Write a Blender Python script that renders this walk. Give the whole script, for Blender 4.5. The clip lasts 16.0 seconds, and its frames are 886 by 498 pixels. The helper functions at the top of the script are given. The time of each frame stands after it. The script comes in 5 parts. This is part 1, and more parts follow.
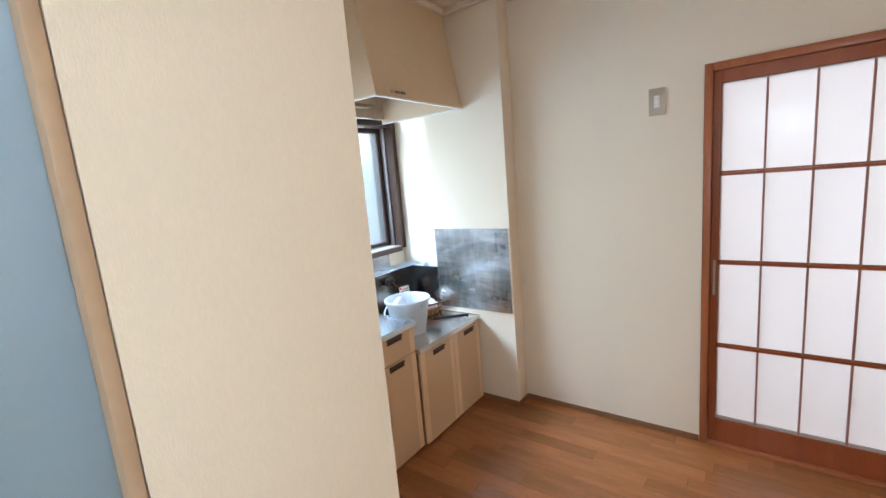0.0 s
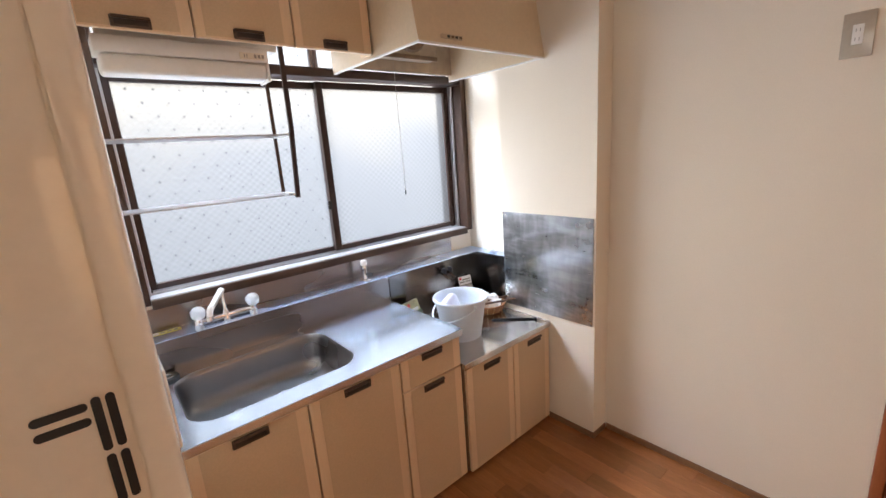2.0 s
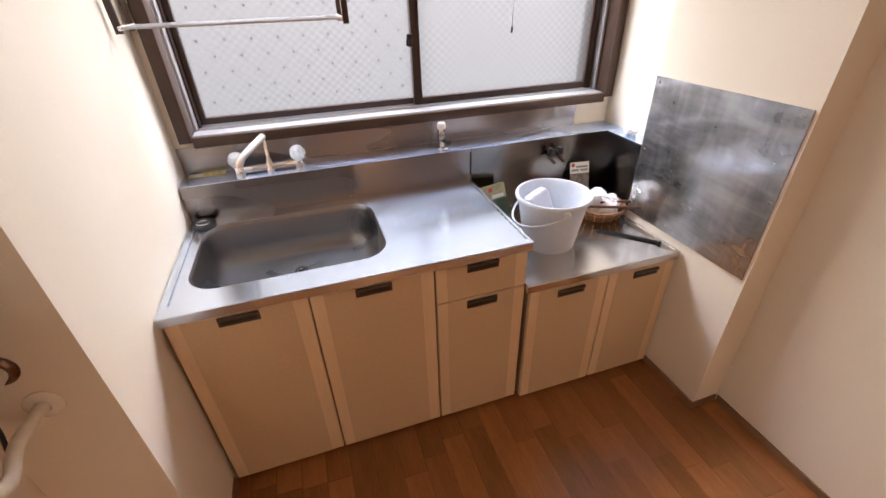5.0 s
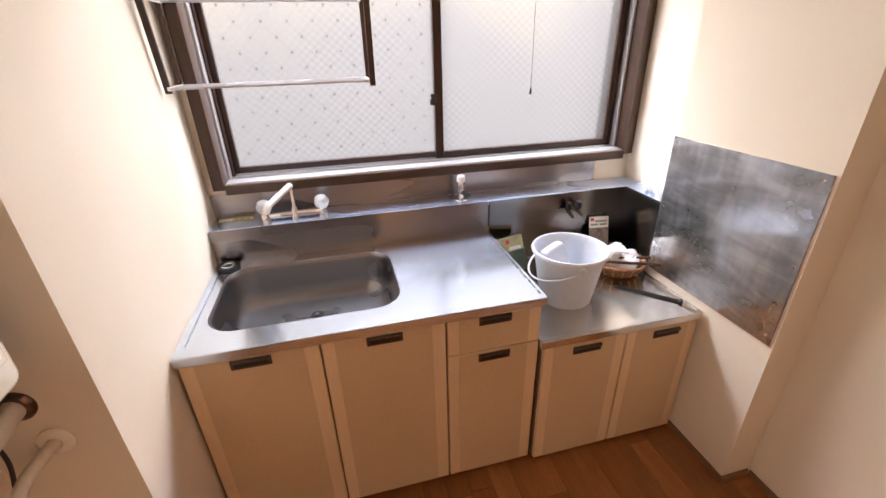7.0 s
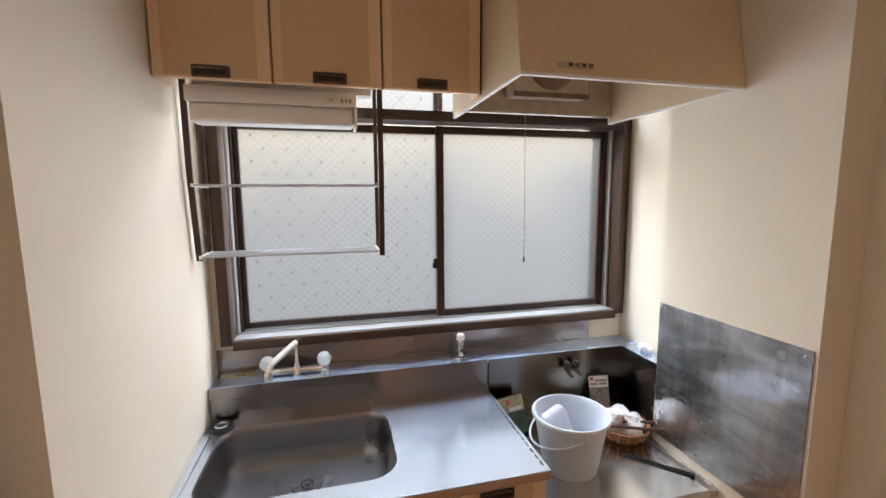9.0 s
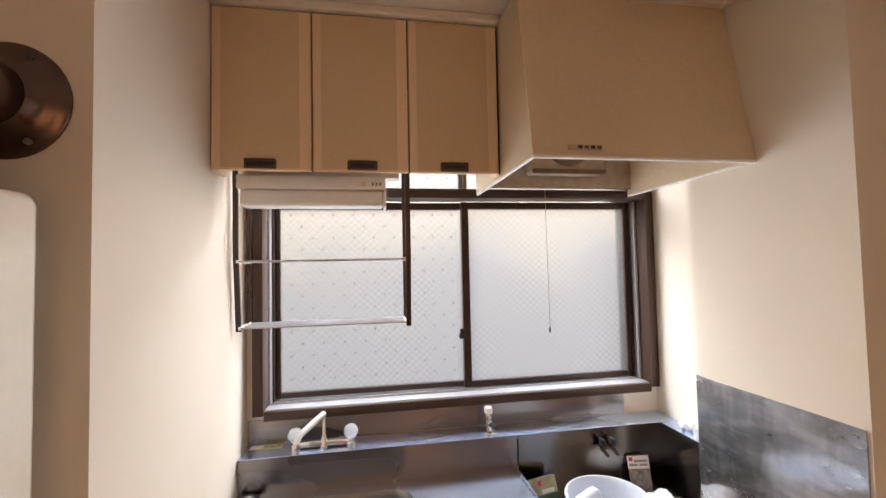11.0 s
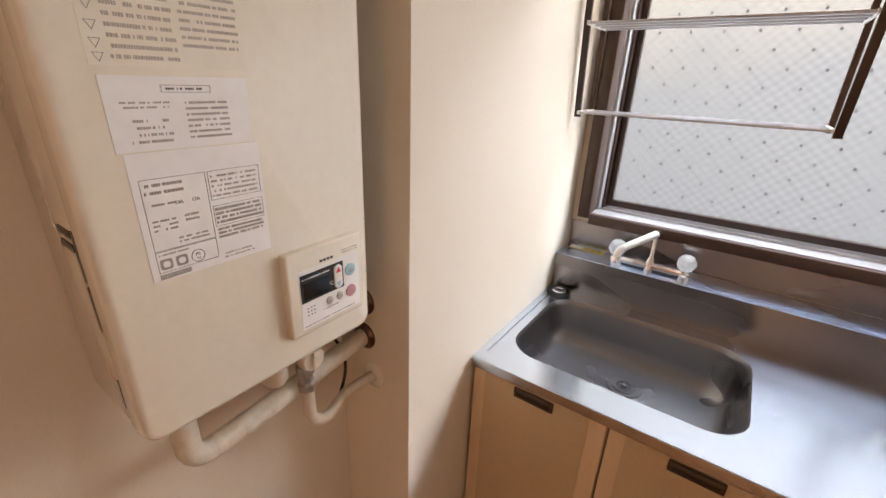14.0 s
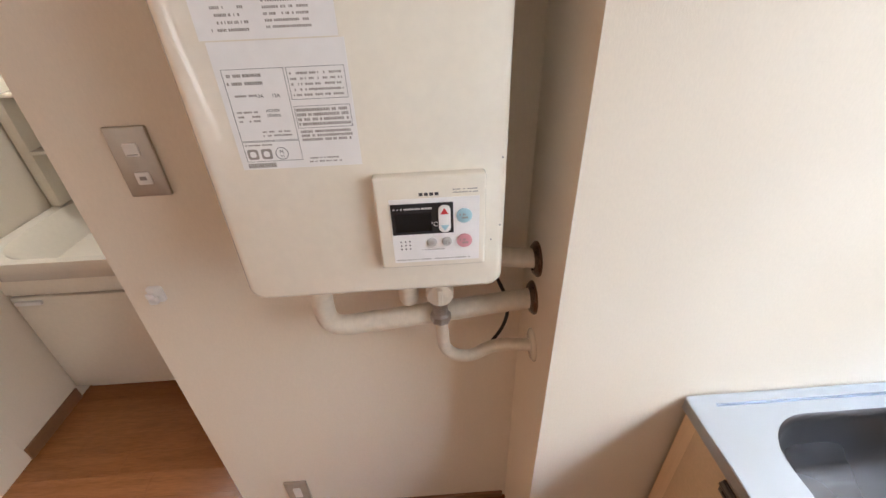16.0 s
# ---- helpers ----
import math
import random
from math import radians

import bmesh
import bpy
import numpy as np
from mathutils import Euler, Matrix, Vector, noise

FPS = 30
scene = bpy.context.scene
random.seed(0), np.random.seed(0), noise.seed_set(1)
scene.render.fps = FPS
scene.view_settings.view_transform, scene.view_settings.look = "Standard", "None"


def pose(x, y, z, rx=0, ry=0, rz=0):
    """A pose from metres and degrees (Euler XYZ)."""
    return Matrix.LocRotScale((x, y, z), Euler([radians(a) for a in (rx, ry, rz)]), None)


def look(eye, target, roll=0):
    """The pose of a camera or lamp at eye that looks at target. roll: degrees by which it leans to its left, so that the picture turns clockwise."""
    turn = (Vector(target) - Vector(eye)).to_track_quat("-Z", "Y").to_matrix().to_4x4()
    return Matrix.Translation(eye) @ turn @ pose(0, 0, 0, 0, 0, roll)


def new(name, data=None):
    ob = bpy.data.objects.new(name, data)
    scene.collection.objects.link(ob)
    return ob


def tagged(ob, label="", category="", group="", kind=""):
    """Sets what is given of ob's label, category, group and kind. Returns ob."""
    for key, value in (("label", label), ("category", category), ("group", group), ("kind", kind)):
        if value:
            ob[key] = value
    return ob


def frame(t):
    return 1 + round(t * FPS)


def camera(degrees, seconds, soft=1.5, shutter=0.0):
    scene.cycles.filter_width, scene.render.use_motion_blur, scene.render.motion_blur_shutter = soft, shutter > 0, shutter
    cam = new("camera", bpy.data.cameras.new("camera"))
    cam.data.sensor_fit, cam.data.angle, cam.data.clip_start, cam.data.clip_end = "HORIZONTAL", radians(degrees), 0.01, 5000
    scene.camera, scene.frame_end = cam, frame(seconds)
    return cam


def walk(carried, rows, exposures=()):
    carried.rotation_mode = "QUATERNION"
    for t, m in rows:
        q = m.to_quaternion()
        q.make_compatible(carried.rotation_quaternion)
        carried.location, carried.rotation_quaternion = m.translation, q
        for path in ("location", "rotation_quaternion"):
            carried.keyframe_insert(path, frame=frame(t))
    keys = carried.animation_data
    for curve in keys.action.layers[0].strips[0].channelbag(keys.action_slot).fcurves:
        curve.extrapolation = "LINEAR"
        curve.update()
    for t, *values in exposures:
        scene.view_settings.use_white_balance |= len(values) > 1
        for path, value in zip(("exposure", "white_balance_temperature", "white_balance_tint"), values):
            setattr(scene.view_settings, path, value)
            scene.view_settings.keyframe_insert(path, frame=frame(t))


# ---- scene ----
cam = camera(93.1, 16.0)
PATH = [
    (0, (-0.598, -1.553, 1.587), (0.991, -0.382, 1.265), -4.9),
    (0.5, (-0.485, -1.543, 1.612), (1.036, -0.311, 1.202), -4.8),
    (1, (-0.316, -1.543, 1.628), (1.134, -0.235, 1.198), -4.4),
    (1.5, (-0.188, -1.433, 1.634), (1.211, -0.056, 1.252), -4.6),
    (2, (-0.057, -1.378, 1.627), (1.192, 0.115, 1.17), -4.1),
    (2.5, (0.139, -1.369, 1.599), (1.084, 0.3, 1.032), -2.4),
    (3, (0.345, -1.35, 1.612), (1.011, 0.407, 0.927), -2.5),
    (3.5, (0.43, -1.301, 1.594), (0.996, 0.46, 0.835), -3.0),
    (4, (0.454, -1.159, 1.577), (1.044, 0.525, 0.673), -2.4),
    (6.3, (0.548, -1.071, 1.553), (0.958, 0.551, 0.457), -2.1),
    (6.5, (0.526, -1.069, 1.578), (0.959, 0.576, 0.527), -1.7),
    (7, (0.542, -1.102, 1.588), (0.969, 0.646, 0.714), -1.5),
    (7.5, (0.513, -1.124, 1.632), (0.972, 0.683, 0.908), -0.9),
    (8, (0.528, -1.141, 1.648), (0.989, 0.726, 1.097), -0.7),
    (8.5, (0.515, -1.147, 1.683), (1.0, 0.751, 1.279), -0.4),
    (9, (0.525, -1.156, 1.695), (1.009, 0.768, 1.448), -0.4),
    (11.3, (0.558, -1.229, 1.715), (0.816, 0.752, 1.802), -1.1),
    (11.5, (0.577, -1.222, 1.733), (0.758, 0.77, 1.754), -1.0),
    (12, (0.605, -1.21, 1.709), (0.6, 0.787, 1.591), -0.9),
    (12.5, (0.594, -1.161, 1.659), (0.368, 0.801, 1.349), -1.2),
    (13, (0.551, -1.126, 1.603), (0.065, 0.748, 1.099), -0.2),
    (13.5, (0.543, -1.049, 1.577), (-0.232, 0.687, 0.955), 0.8),
    (14, (0.525, -0.918, 1.565), (-0.538, 0.6, 0.816), 2.2),
    (14.5, (0.482, -0.842, 1.56), (-0.784, 0.431, 0.679), 2.2),
    (15, (0.459, -0.764, 1.527), (-0.971, 0.185, 0.5), 1.6),
    (15.2, (0.462, -0.722, 1.5), (-1.06, 0.068, 0.47), 0.2),
    (15.5, (0.471, -0.636, 1.51), (-1.134, -0.137, 0.427), -0.4),
    (15.6, (0.483, -0.604, 1.502), (-1.165, -0.193, 0.444), -1.4),
    (16, (0.526, -0.5, 1.532), (-1.148, -0.44, 0.44), -2.3),
]
EXPOSURES = [
    (0.0, 1.09, 5100, 0),
    (0.5, 1.05, 5050, -1),
    (1.0, 0.92, 5350, 7),
    (1.5, 0.92, 5600, 10),
    (2.5, 0.74, 6130, 15),
    (3.5, 0.63, 6350, 19),
    (4.0, 0.61, 6350, 16),
    (6.5, 0.91, 6800, 23),
    (7.5, 0.59, 6550, 15),
    (9.0, 0.3, 6270, 11),
    (11.5, 0.58, 6620, 16),
    (12.5, 0.6, 6320, 12),
    (13.5, 0.51, 6370, 13),
    (14.5, 0.65, 6530, 15),
    (15.5, 0.77, 6020, 12),
    (16.0, 0.77, 5920, 11),
]
walk(cam, [(t, look(eye, target, roll)) for t, eye, target, roll in PATH], EXPOSURES)

# ---- light ----
world = bpy.data.worlds.new("world")
scene.world = world
world.use_nodes = True
wn = world.node_tree.nodes
sky = wn.new("ShaderNodeTexSky")
sky.sky_type, sky.sun_disc = "NISHITA", False
sky.sun_elevation, sky.sun_rotation = radians(40), radians(160)
world.node_tree.links.new(sky.outputs[0], wn["Background"].inputs["Color"])
wn["Background"].inputs["Strength"].default_value = 0.08


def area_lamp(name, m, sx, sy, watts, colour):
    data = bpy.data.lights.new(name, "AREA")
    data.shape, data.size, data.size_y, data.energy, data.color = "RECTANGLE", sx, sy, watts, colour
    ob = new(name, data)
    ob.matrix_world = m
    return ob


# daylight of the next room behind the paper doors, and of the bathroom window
area_lamp("next_room_daylight", look((3.4, -2.2, 1.4), (2.0, -2.1, 1.2)), 2.6, 2.2, 58, (1.0, 0.93, 0.87))
area_lamp("bathroom_daylight", look((-0.85, -0.35, 2.25), (-0.85, -1.17, 1.75)), 0.7, 0.6, 12, (0.97, 0.98, 1.0))
# back lamp: unseen orange fill, added to warm and lift the shadows
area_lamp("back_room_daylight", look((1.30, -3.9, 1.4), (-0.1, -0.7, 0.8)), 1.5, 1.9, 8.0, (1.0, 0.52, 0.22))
area_lamp("washbasin_lamp_light", look((-1.205, -1.80, 1.90), (0.2, -1.60, 0.40)), 0.50, 0.06, 6.0, (1.0, 0.93, 0.84))


# ---- materials ----
def material(name, colour, rough=0.5, metal=0.0, coarse=0.06, fine=0.04, coarse_scale=2.0, fine_scale=60.0,
             bump=0.0, bump_scale=200.0, stretch=(1, 1, 1), rough_var=0.0, random_tone=0.0, clear=0.0):
    mt = bpy.data.materials.new(name)
    mt.use_nodes = True
    n, l = mt.node_tree.nodes, mt.node_tree.links
    b = n["Principled BSDF"]
    b.inputs["Metallic"].default_value = metal
    b.inputs["Roughness"].default_value = rough
    b.inputs["Coat Weight"].default_value = clear
    tc = n.new("ShaderNodeTexCoord")
    mp = n.new("ShaderNodeMapping")
    mp.inputs["Scale"].default_value = stretch
    l.new(tc.outputs["Object"], mp.inputs["Vector"])
    value = None
    for scale, amount in ((coarse_scale, coarse), (fine_scale, fine)):
        t = n.new("ShaderNodeTexNoise")
        t.inputs["Scale"].default_value = scale
        t.inputs["Detail"].default_value = 4
        l.new(mp.outputs[0], t.inputs["Vector"])
        r = n.new("ShaderNodeMapRange")
        r.inputs["From Min"].default_value, r.inputs["From Max"].default_value = 0.3, 0.7
        r.inputs["To Min"].default_value, r.inputs["To Max"].default_value = 1 - amount, 1 + amount
        l.new(t.outputs[0], r.inputs["Value"])
        if value is None:
            value = r.outputs[0]
            if rough_var:
                rr = n.new("ShaderNodeMapRange")
                rr.inputs["From Min"].default_value, rr.inputs["From Max"].default_value = 0.3, 0.7
                rr.inputs["To Min"].default_value = max(0.02, rough - rough_var)
                rr.inputs["To Max"].default_value = rough + rough_var
                l.new(t.outputs[0], rr.inputs["Value"])
                l.new(rr.outputs[0], b.inputs["Roughness"])
        else:
            m = n.new("ShaderNodeMath")
            m.operation = "MULTIPLY"
            l.new(value, m.inputs[0])
            l.new(r.outputs[0], m.inputs[1])
            value = m.outputs[0]
    if random_tone:
        oi = n.new("ShaderNodeObjectInfo")
        r = n.new("ShaderNodeMapRange")
        r.inputs["To Min"].default_value, r.inputs["To Max"].default_value = 1 - random_tone, 1 + random_tone
        l.new(oi.outputs["Random"], r.inputs["Value"])
        m = n.new("ShaderNodeMath")
        m.operation = "MULTIPLY"
        l.new(value, m.inputs[0])
        l.new(r.outputs[0], m.inputs[1])
        value = m.outputs[0]
    mix = n.new("ShaderNodeVectorMath")
    mix.operation = "SCALE"
    mix.inputs[0].default_value = colour
    l.new(value, mix.inputs["Scale"])
    l.new(mix.outputs[0], b.inputs["Base Color"])
    if bump:
        t = n.new("ShaderNodeTexNoise")
        t.inputs["Scale"].default_value = bump_scale
        t.inputs["Detail"].default_value = 3
        l.new(mp.outputs[0], t.inputs["Vector"])
        bp = n.new("ShaderNodeBump")
        bp.inputs["Strength"].default_value = bump
        bp.inputs["Distance"].default_value = 0.002
        l.new(t.outputs[0], bp.inputs["Height"])
        l.new(bp.outputs[0], b.inputs["Normal"])
    return mt


def glass(name, colour, rough, ior=1.45, haze=0.0, hatch=False):
    """Frosted or clear pane: refraction with a share of milky scatter, and a thin gloss."""
    mt = bpy.data.materials.new(name)
    mt.use_nodes = True
    n, l = mt.node_tree.nodes, mt.node_tree.links
    n.remove(n["Principled BSDF"])
    out = n["Material Output"]
    rf = n.new("ShaderNodeBsdfRefraction")
    rf.inputs["Color"].default_value = (*colour, 1)
    rf.inputs["Roughness"].default_value = rough
    rf.inputs["IOR"].default_value = ior
    tr = n.new("ShaderNodeBsdfTranslucent")
    tr.inputs["Color"].default_value = (*colour, 1)
    mx = n.new("ShaderNodeMixShader")
    mx.inputs[0].default_value = haze
    l.new(rf.outputs[0], mx.inputs[1])
    l.new(tr.outputs[0], mx.inputs[2])
    gl = n.new("ShaderNodeBsdfGlossy")
    gl.inputs["Roughness"].default_value = 0.15
    fr = n.new("ShaderNodeFresnel")
    fr.inputs["IOR"].default_value = 1.3
    m2 = n.new("ShaderNodeMixShader")
    l.new(fr.outputs[0], m2.inputs[0])
    l.new(mx.outputs[0], m2.inputs[1])
    l.new(gl.outputs[0], m2.inputs[2])
    l.new(m2.outputs[0], out.inputs["Surface"])
    if hatch:
        tc = n.new("ShaderNodeTexCoord")
        total = None
        for angle in (48, -48):
            mp = n.new("ShaderNodeMapping")
            mp.inputs["Rotation"].default_value = (0, radians(angle), 0)
            l.new(tc.outputs["Object"], mp.inputs["Vector"])
            wv = n.new("ShaderNodeTexWave")
            wv.inputs["Scale"].default_value = 13.0
            wv.inputs["Distortion"].default_value = 0.6
            l.new(mp.outputs[0], wv.inputs["Vector"])
            if total is None:
                total = wv.outputs["Fac"]
            else:
                ad = n.new("ShaderNodeMath")
                l.new(total, ad.inputs[0])
                l.new(wv.outputs["Fac"], ad.inputs[1])
                total = ad.outputs[0]
        pn_ = n.new("ShaderNodeTexNoise")
        pn_.inputs["Scale"].default_value = 3.0
        l.new(tc.outputs["Object"], pn_.inputs["Vector"])
        pr = n.new("ShaderNodeMapRange")
        pr.inputs["From Min"].default_value, pr.inputs["From Max"].default_value = 0.42, 0.62
        pr.inputs["To Min"].default_value, pr.inputs["To Max"].default_value = 0.0, 0.075
        l.new(pn_.outputs[0], pr.inputs["Value"])
        ce = n.new("ShaderNodeMath")
        ce.operation = "SUBTRACT"
        ce.inputs[1].default_value = 1.0
        l.new(total, ce.inputs[0])
        am = n.new("ShaderNodeMath")
        am.operation = "MULTIPLY_ADD"
        am.inputs[2].default_value = 1.0
        l.new(ce.outputs[0], am.inputs[0])
        l.new(pr.outputs[0], am.inputs[1])
        sc_ = n.new("ShaderNodeVectorMath")
        sc_.operation = "SCALE"
        sc_.inputs[0].default_value = colour
        l.new(am.outputs[0], sc_.inputs["Scale"])
        for s in (rf, tr):
            l.new(sc_.outputs[0], s.inputs["Color"])
        bp = n.new("ShaderNodeBump")
        bp.inputs["Strength"].default_value = 0.16
        bp.inputs["Distance"].default_value = 0.004
        l.new(total, bp.inputs["Height"])
        for s in (rf, tr, gl):
            l.new(bp.outputs[0], s.inputs["Normal"])
    return mt


WALLPAPER = material("wallpaper", (0.79, 0.705, 0.575), 0.75, coarse=0.03, fine=0.02, coarse_scale=1.5, fine_scale=300, bump=0.16, bump_scale=520, stretch=(1, 1, 0.4))
CEILING = material("ceiling_board", (0.78, 0.71, 0.60), 0.8, coarse=0.03, fine=0.03, bump=0.2, bump_scale=120)


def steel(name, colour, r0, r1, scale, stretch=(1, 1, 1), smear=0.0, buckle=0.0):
    """Sheet steel: even colour, with wiped and cloudy patches that only change its gloss."""
    mt = bpy.data.materials.new(name)
    mt.use_nodes = True
    n, l = mt.node_tree.nodes, mt.node_tree.links
    b = n["Principled BSDF"]
    b.inputs["Metallic"].default_value = 1.0
    tc = n.new("ShaderNodeTexCoord")
    mp = n.new("ShaderNodeMapping")
    mp.inputs["Scale"].default_value = stretch
    l.new(tc.outputs["Object"], mp.inputs["Vector"])
    big = n.new("ShaderNodeTexNoise")
    big.inputs["Scale"].default_value = scale
    big.inputs["Detail"].default_value = 1.5
    l.new(mp.outputs[0], big.inputs["Vector"])
    rr = n.new("ShaderNodeMapRange")
    rr.interpolation_type = "SMOOTHSTEP"
    rr.inputs["From Min"].default_value, rr.inputs["From Max"].default_value = 0.25, 0.75
    rr.inputs["To Min"].default_value, rr.inputs["To Max"].default_value = r0, r1
    l.new(big.outputs[0], rr.inputs["Value"])
    l.new(rr.outputs[0], b.inputs["Roughness"])
    tn = n.new("ShaderNodeMapRange")
    tn.interpolation_type = "SMOOTHSTEP"
    tn.inputs["From Min"].default_value, tn.inputs["From Max"].default_value = 0.3, 0.7
    tn.inputs["To Min"].default_value, tn.inputs["To Max"].default_value = 1 - smear, 1 + smear
    l.new(big.outputs[0], tn.inputs["Value"])
    sc_ = n.new("ShaderNodeVectorMath")
    sc_.operation = "SCALE"
    sc_.inputs[0].default_value = colour
    l.new(tn.outputs[0], sc_.inputs["Scale"])
    l.new(sc_.outputs[0], b.inputs["Base Color"])
    if buckle:
        wave = n.new("ShaderNodeTexNoise")
        wave.inputs["Scale"].default_value = 3.2
        wave.inputs["Detail"].default_value = 2.0
        l.new(mp.outputs[0], wave.inputs["Vector"])
        bp = n.new("ShaderNodeBump")
        bp.inputs["Strength"].default_value = buckle
        bp.inputs["Distance"].default_value = 0.02
        l.new(wave.outputs[0], bp.inputs["Height"])
        l.new(bp.outputs[0], b.inputs["Normal"])
    return mt


def filmed_steel(name, colour, rough, film, low, high, stretch, tilt):
    """Polished sheet under a dried, wiped film: the film is dull and pale, in curved streaks."""
    mt = bpy.data.materials.new(name)
    mt.use_nodes = True
    n, l = mt.node_tree.nodes, mt.node_tree.links
    b = n["Principled BSDF"]
    b.inputs["Metallic"].default_value = 1.0
    b.inputs["Base Color"].default_value = (*colour, 1)
    b.inputs["Roughness"].default_value = rough
    dull = n.new("ShaderNodeBsdfPrincipled")
    dull.inputs["Metallic"].default_value = 1.0
    dull.inputs["Roughness"].default_value = 0.42
    dull.inputs["Base Color"].default_value = (0.93, 0.93, 0.93, 1)
    tc = n.new("ShaderNodeTexCoord")
    total = None
    for sc, st, turn, weight, warp in ((2.3, (1, 1, 1), 0, 0.62, 0.6), (5.5, stretch, tilt, 0.45, 1.4), (26.0, stretch, tilt, 0.10, 0.5), (9.0, (1, 2.5, 0.7), -38, 0.25, 0.6)):
        mp = n.new("ShaderNodeMapping")
        mp.inputs["Rotation"].default_value = (radians(turn), 0, 0)
        mp.inputs["Scale"].default_value = st
        l.new(tc.outputs["Object"], mp.inputs["Vector"])
        t = n.new("ShaderNodeTexNoise")
        t.inputs["Scale"].default_value = sc
        t.inputs["Detail"].default_value = 3.0
        t.inputs["Distortion"].default_value = warp
        l.new(mp.outputs[0], t.inputs["Vector"])
        m = n.new("ShaderNodeMath")
        m.operation = "MULTIPLY_ADD"
        m.inputs[1].default_value = weight
        l.new(t.outputs[0], m.inputs[0])
        if total is None:
            m.inputs[2].default_value = 0.0
        else:
            l.new(total, m.inputs[2])
        total = m.outputs[0]
    mr = n.new("ShaderNodeMapRange")
    mr.interpolation_type = "SMOOTHSTEP"
    mr.inputs["From Min"].default_value, mr.inputs["From Max"].default_value = low, high
    mr.inputs["To Min"].default_value, mr.inputs["To Max"].default_value = film
    l.new(total, mr.inputs["Value"])
    mx = n.new("ShaderNodeMixShader")
    l.new(mr.outputs[0], mx.inputs[0])
    l.new(b.outputs[0], mx.inputs[1])
    l.new(dull.outputs[0], mx.inputs[2])
    l.new(mx.outputs[0], n["Material Output"].inputs["Surface"])
    return mt


# blue of the next two steels stands in for mirrored window light
STEEL = steel("sky_tinted_steel", (0.68, 0.765, 0.89), 0.16, 0.26, 2.5, (0.6, 2, 2))
LEDGESTEEL = steel("sky_tinted_ledge_steel", (0.58, 0.71, 0.93), 0.20, 0.30, 2.5, (0.6, 2, 2))
# dark base paints the black reflection behind the hob; the film is smears
DARKSTEEL = filmed_steel("dark_reflection_steel", (0.20, 0.185, 0.175), 0.20, (0.0, 0.20), 0.74, 1.05, (1, 1.4, 1.4), 25)
# darker brown stands in for the dim room mirrored by the uprights
DIMSTEEL = steel("dim_reflection_steel", (0.31, 0.275, 0.26), 0.20, 0.30, 3.0, (0.6, 2, 2), 0.05)
# browner than the worktop steel, with a mottled tone
HOBSTEEL = steel("mottled_warm_steel", (0.62, 0.59, 0.56), 0.12, 0.24, 5.0, (1, 1, 1), 0.12)
# darker base paints shade and dim reflections in the bowl and drain
BOWL = steel("shaded_bowl_steel", (0.285, 0.28, 0.285), 0.26, 0.34, 4.0)
PANEL = filmed_steel("smeared_steel", (0.56, 0.565, 0.58), 0.12, (0.16, 0.60), 0.60, 1.06, (1, 0.55, 2.0), 14)
# warm pale colour stands for the cream wall mirrored in the spout
SATINCHROME = material("pale_reflection_chrome", (0.86, 0.84, 0.80), 0.34, 1.0, coarse=0.05, fine=0.03, coarse_scale=12)
CHROME = material("chrome", (0.8, 0.8, 0.8), 0.08, 1.0, coarse=0.03, fine=0.02)
BRONZE = material("bronze_aluminium", (0.032, 0.014, 0.009), 0.3, 0.1, coarse=0.12, fine=0.06, coarse_scale=4)
CASING = material("brown_window_casing", (0.060, 0.032, 0.020), 0.38, 0.2, coarse=0.1, fine=0.06, coarse_scale=3)
SILL = material("silver_sill", (0.50, 0.50, 0.51), 0.35, 0.6, coarse=0.08, fine=0.05)
SLAT = material("grey_slat_metal", (0.46, 0.46, 0.48), 0.35, 0.6, coarse=0.06, fine=0.04)
DOORCREAM = material("cream_laminate", (0.65, 0.475, 0.29), 0.45, coarse=0.03, fine=0.04, fine_scale=150, bump=0.08, bump_scale=400)
STRIPE = material("pale_laminate", (0.79, 0.59, 0.38), 0.40, coarse=0.03, fine=0.03, fine_scale=40, stretch=(4, 4, 0.4))
CARCASS = material("cabinet_side", (0.30, 0.20, 0.12), 0.5, coarse=0.06, fine=0.05)
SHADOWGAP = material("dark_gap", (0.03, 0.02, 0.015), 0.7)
PULL = material("brown_metal_pull", (0.10, 0.072, 0.055), 0.33, 0.7, coarse=0.12, fine=0.08, fine_scale=80)
ENAMEL = material("cream_enamel", (0.82, 0.755, 0.63), 0.14, coarse=0.02, fine=0.02, coarse_scale=1.5, clear=0.8)
HOODPAINT = material("hood_paint", (0.69, 0.55, 0.37), 0.42, coarse=0.04, fine=0.03, coarse_scale=1.5)
# brown carries the shade inside the hood as well as blotchy stains
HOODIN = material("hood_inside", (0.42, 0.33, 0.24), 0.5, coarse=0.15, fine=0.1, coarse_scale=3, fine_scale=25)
GREASE = material("greasy_brown", (0.16, 0.10, 0.06), 0.4, coarse=0.25, fine=0.15, coarse_scale=6)
WHITEPLASTIC = material("white_plastic", (0.80, 0.78, 0.74), 0.35, coarse=0.02, fine=0.02)
LAMPWHITE = material("lamp_diffuser", (0.82, 0.80, 0.76), 0.35, coarse=0.02, fine=0.02)
PAPER = material("label_paper", (0.84, 0.82, 0.79), 0.6, coarse=0.02, fine=0.02)
PALEPRINT = material("film_label", (0.79, 0.725, 0.60), 0.35, coarse=0.02, fine=0.02)
INK = material("ink", (0.05, 0.045, 0.045), 0.6)
GREYINK = material("grey_ink", (0.33, 0.30, 0.27), 0.6)
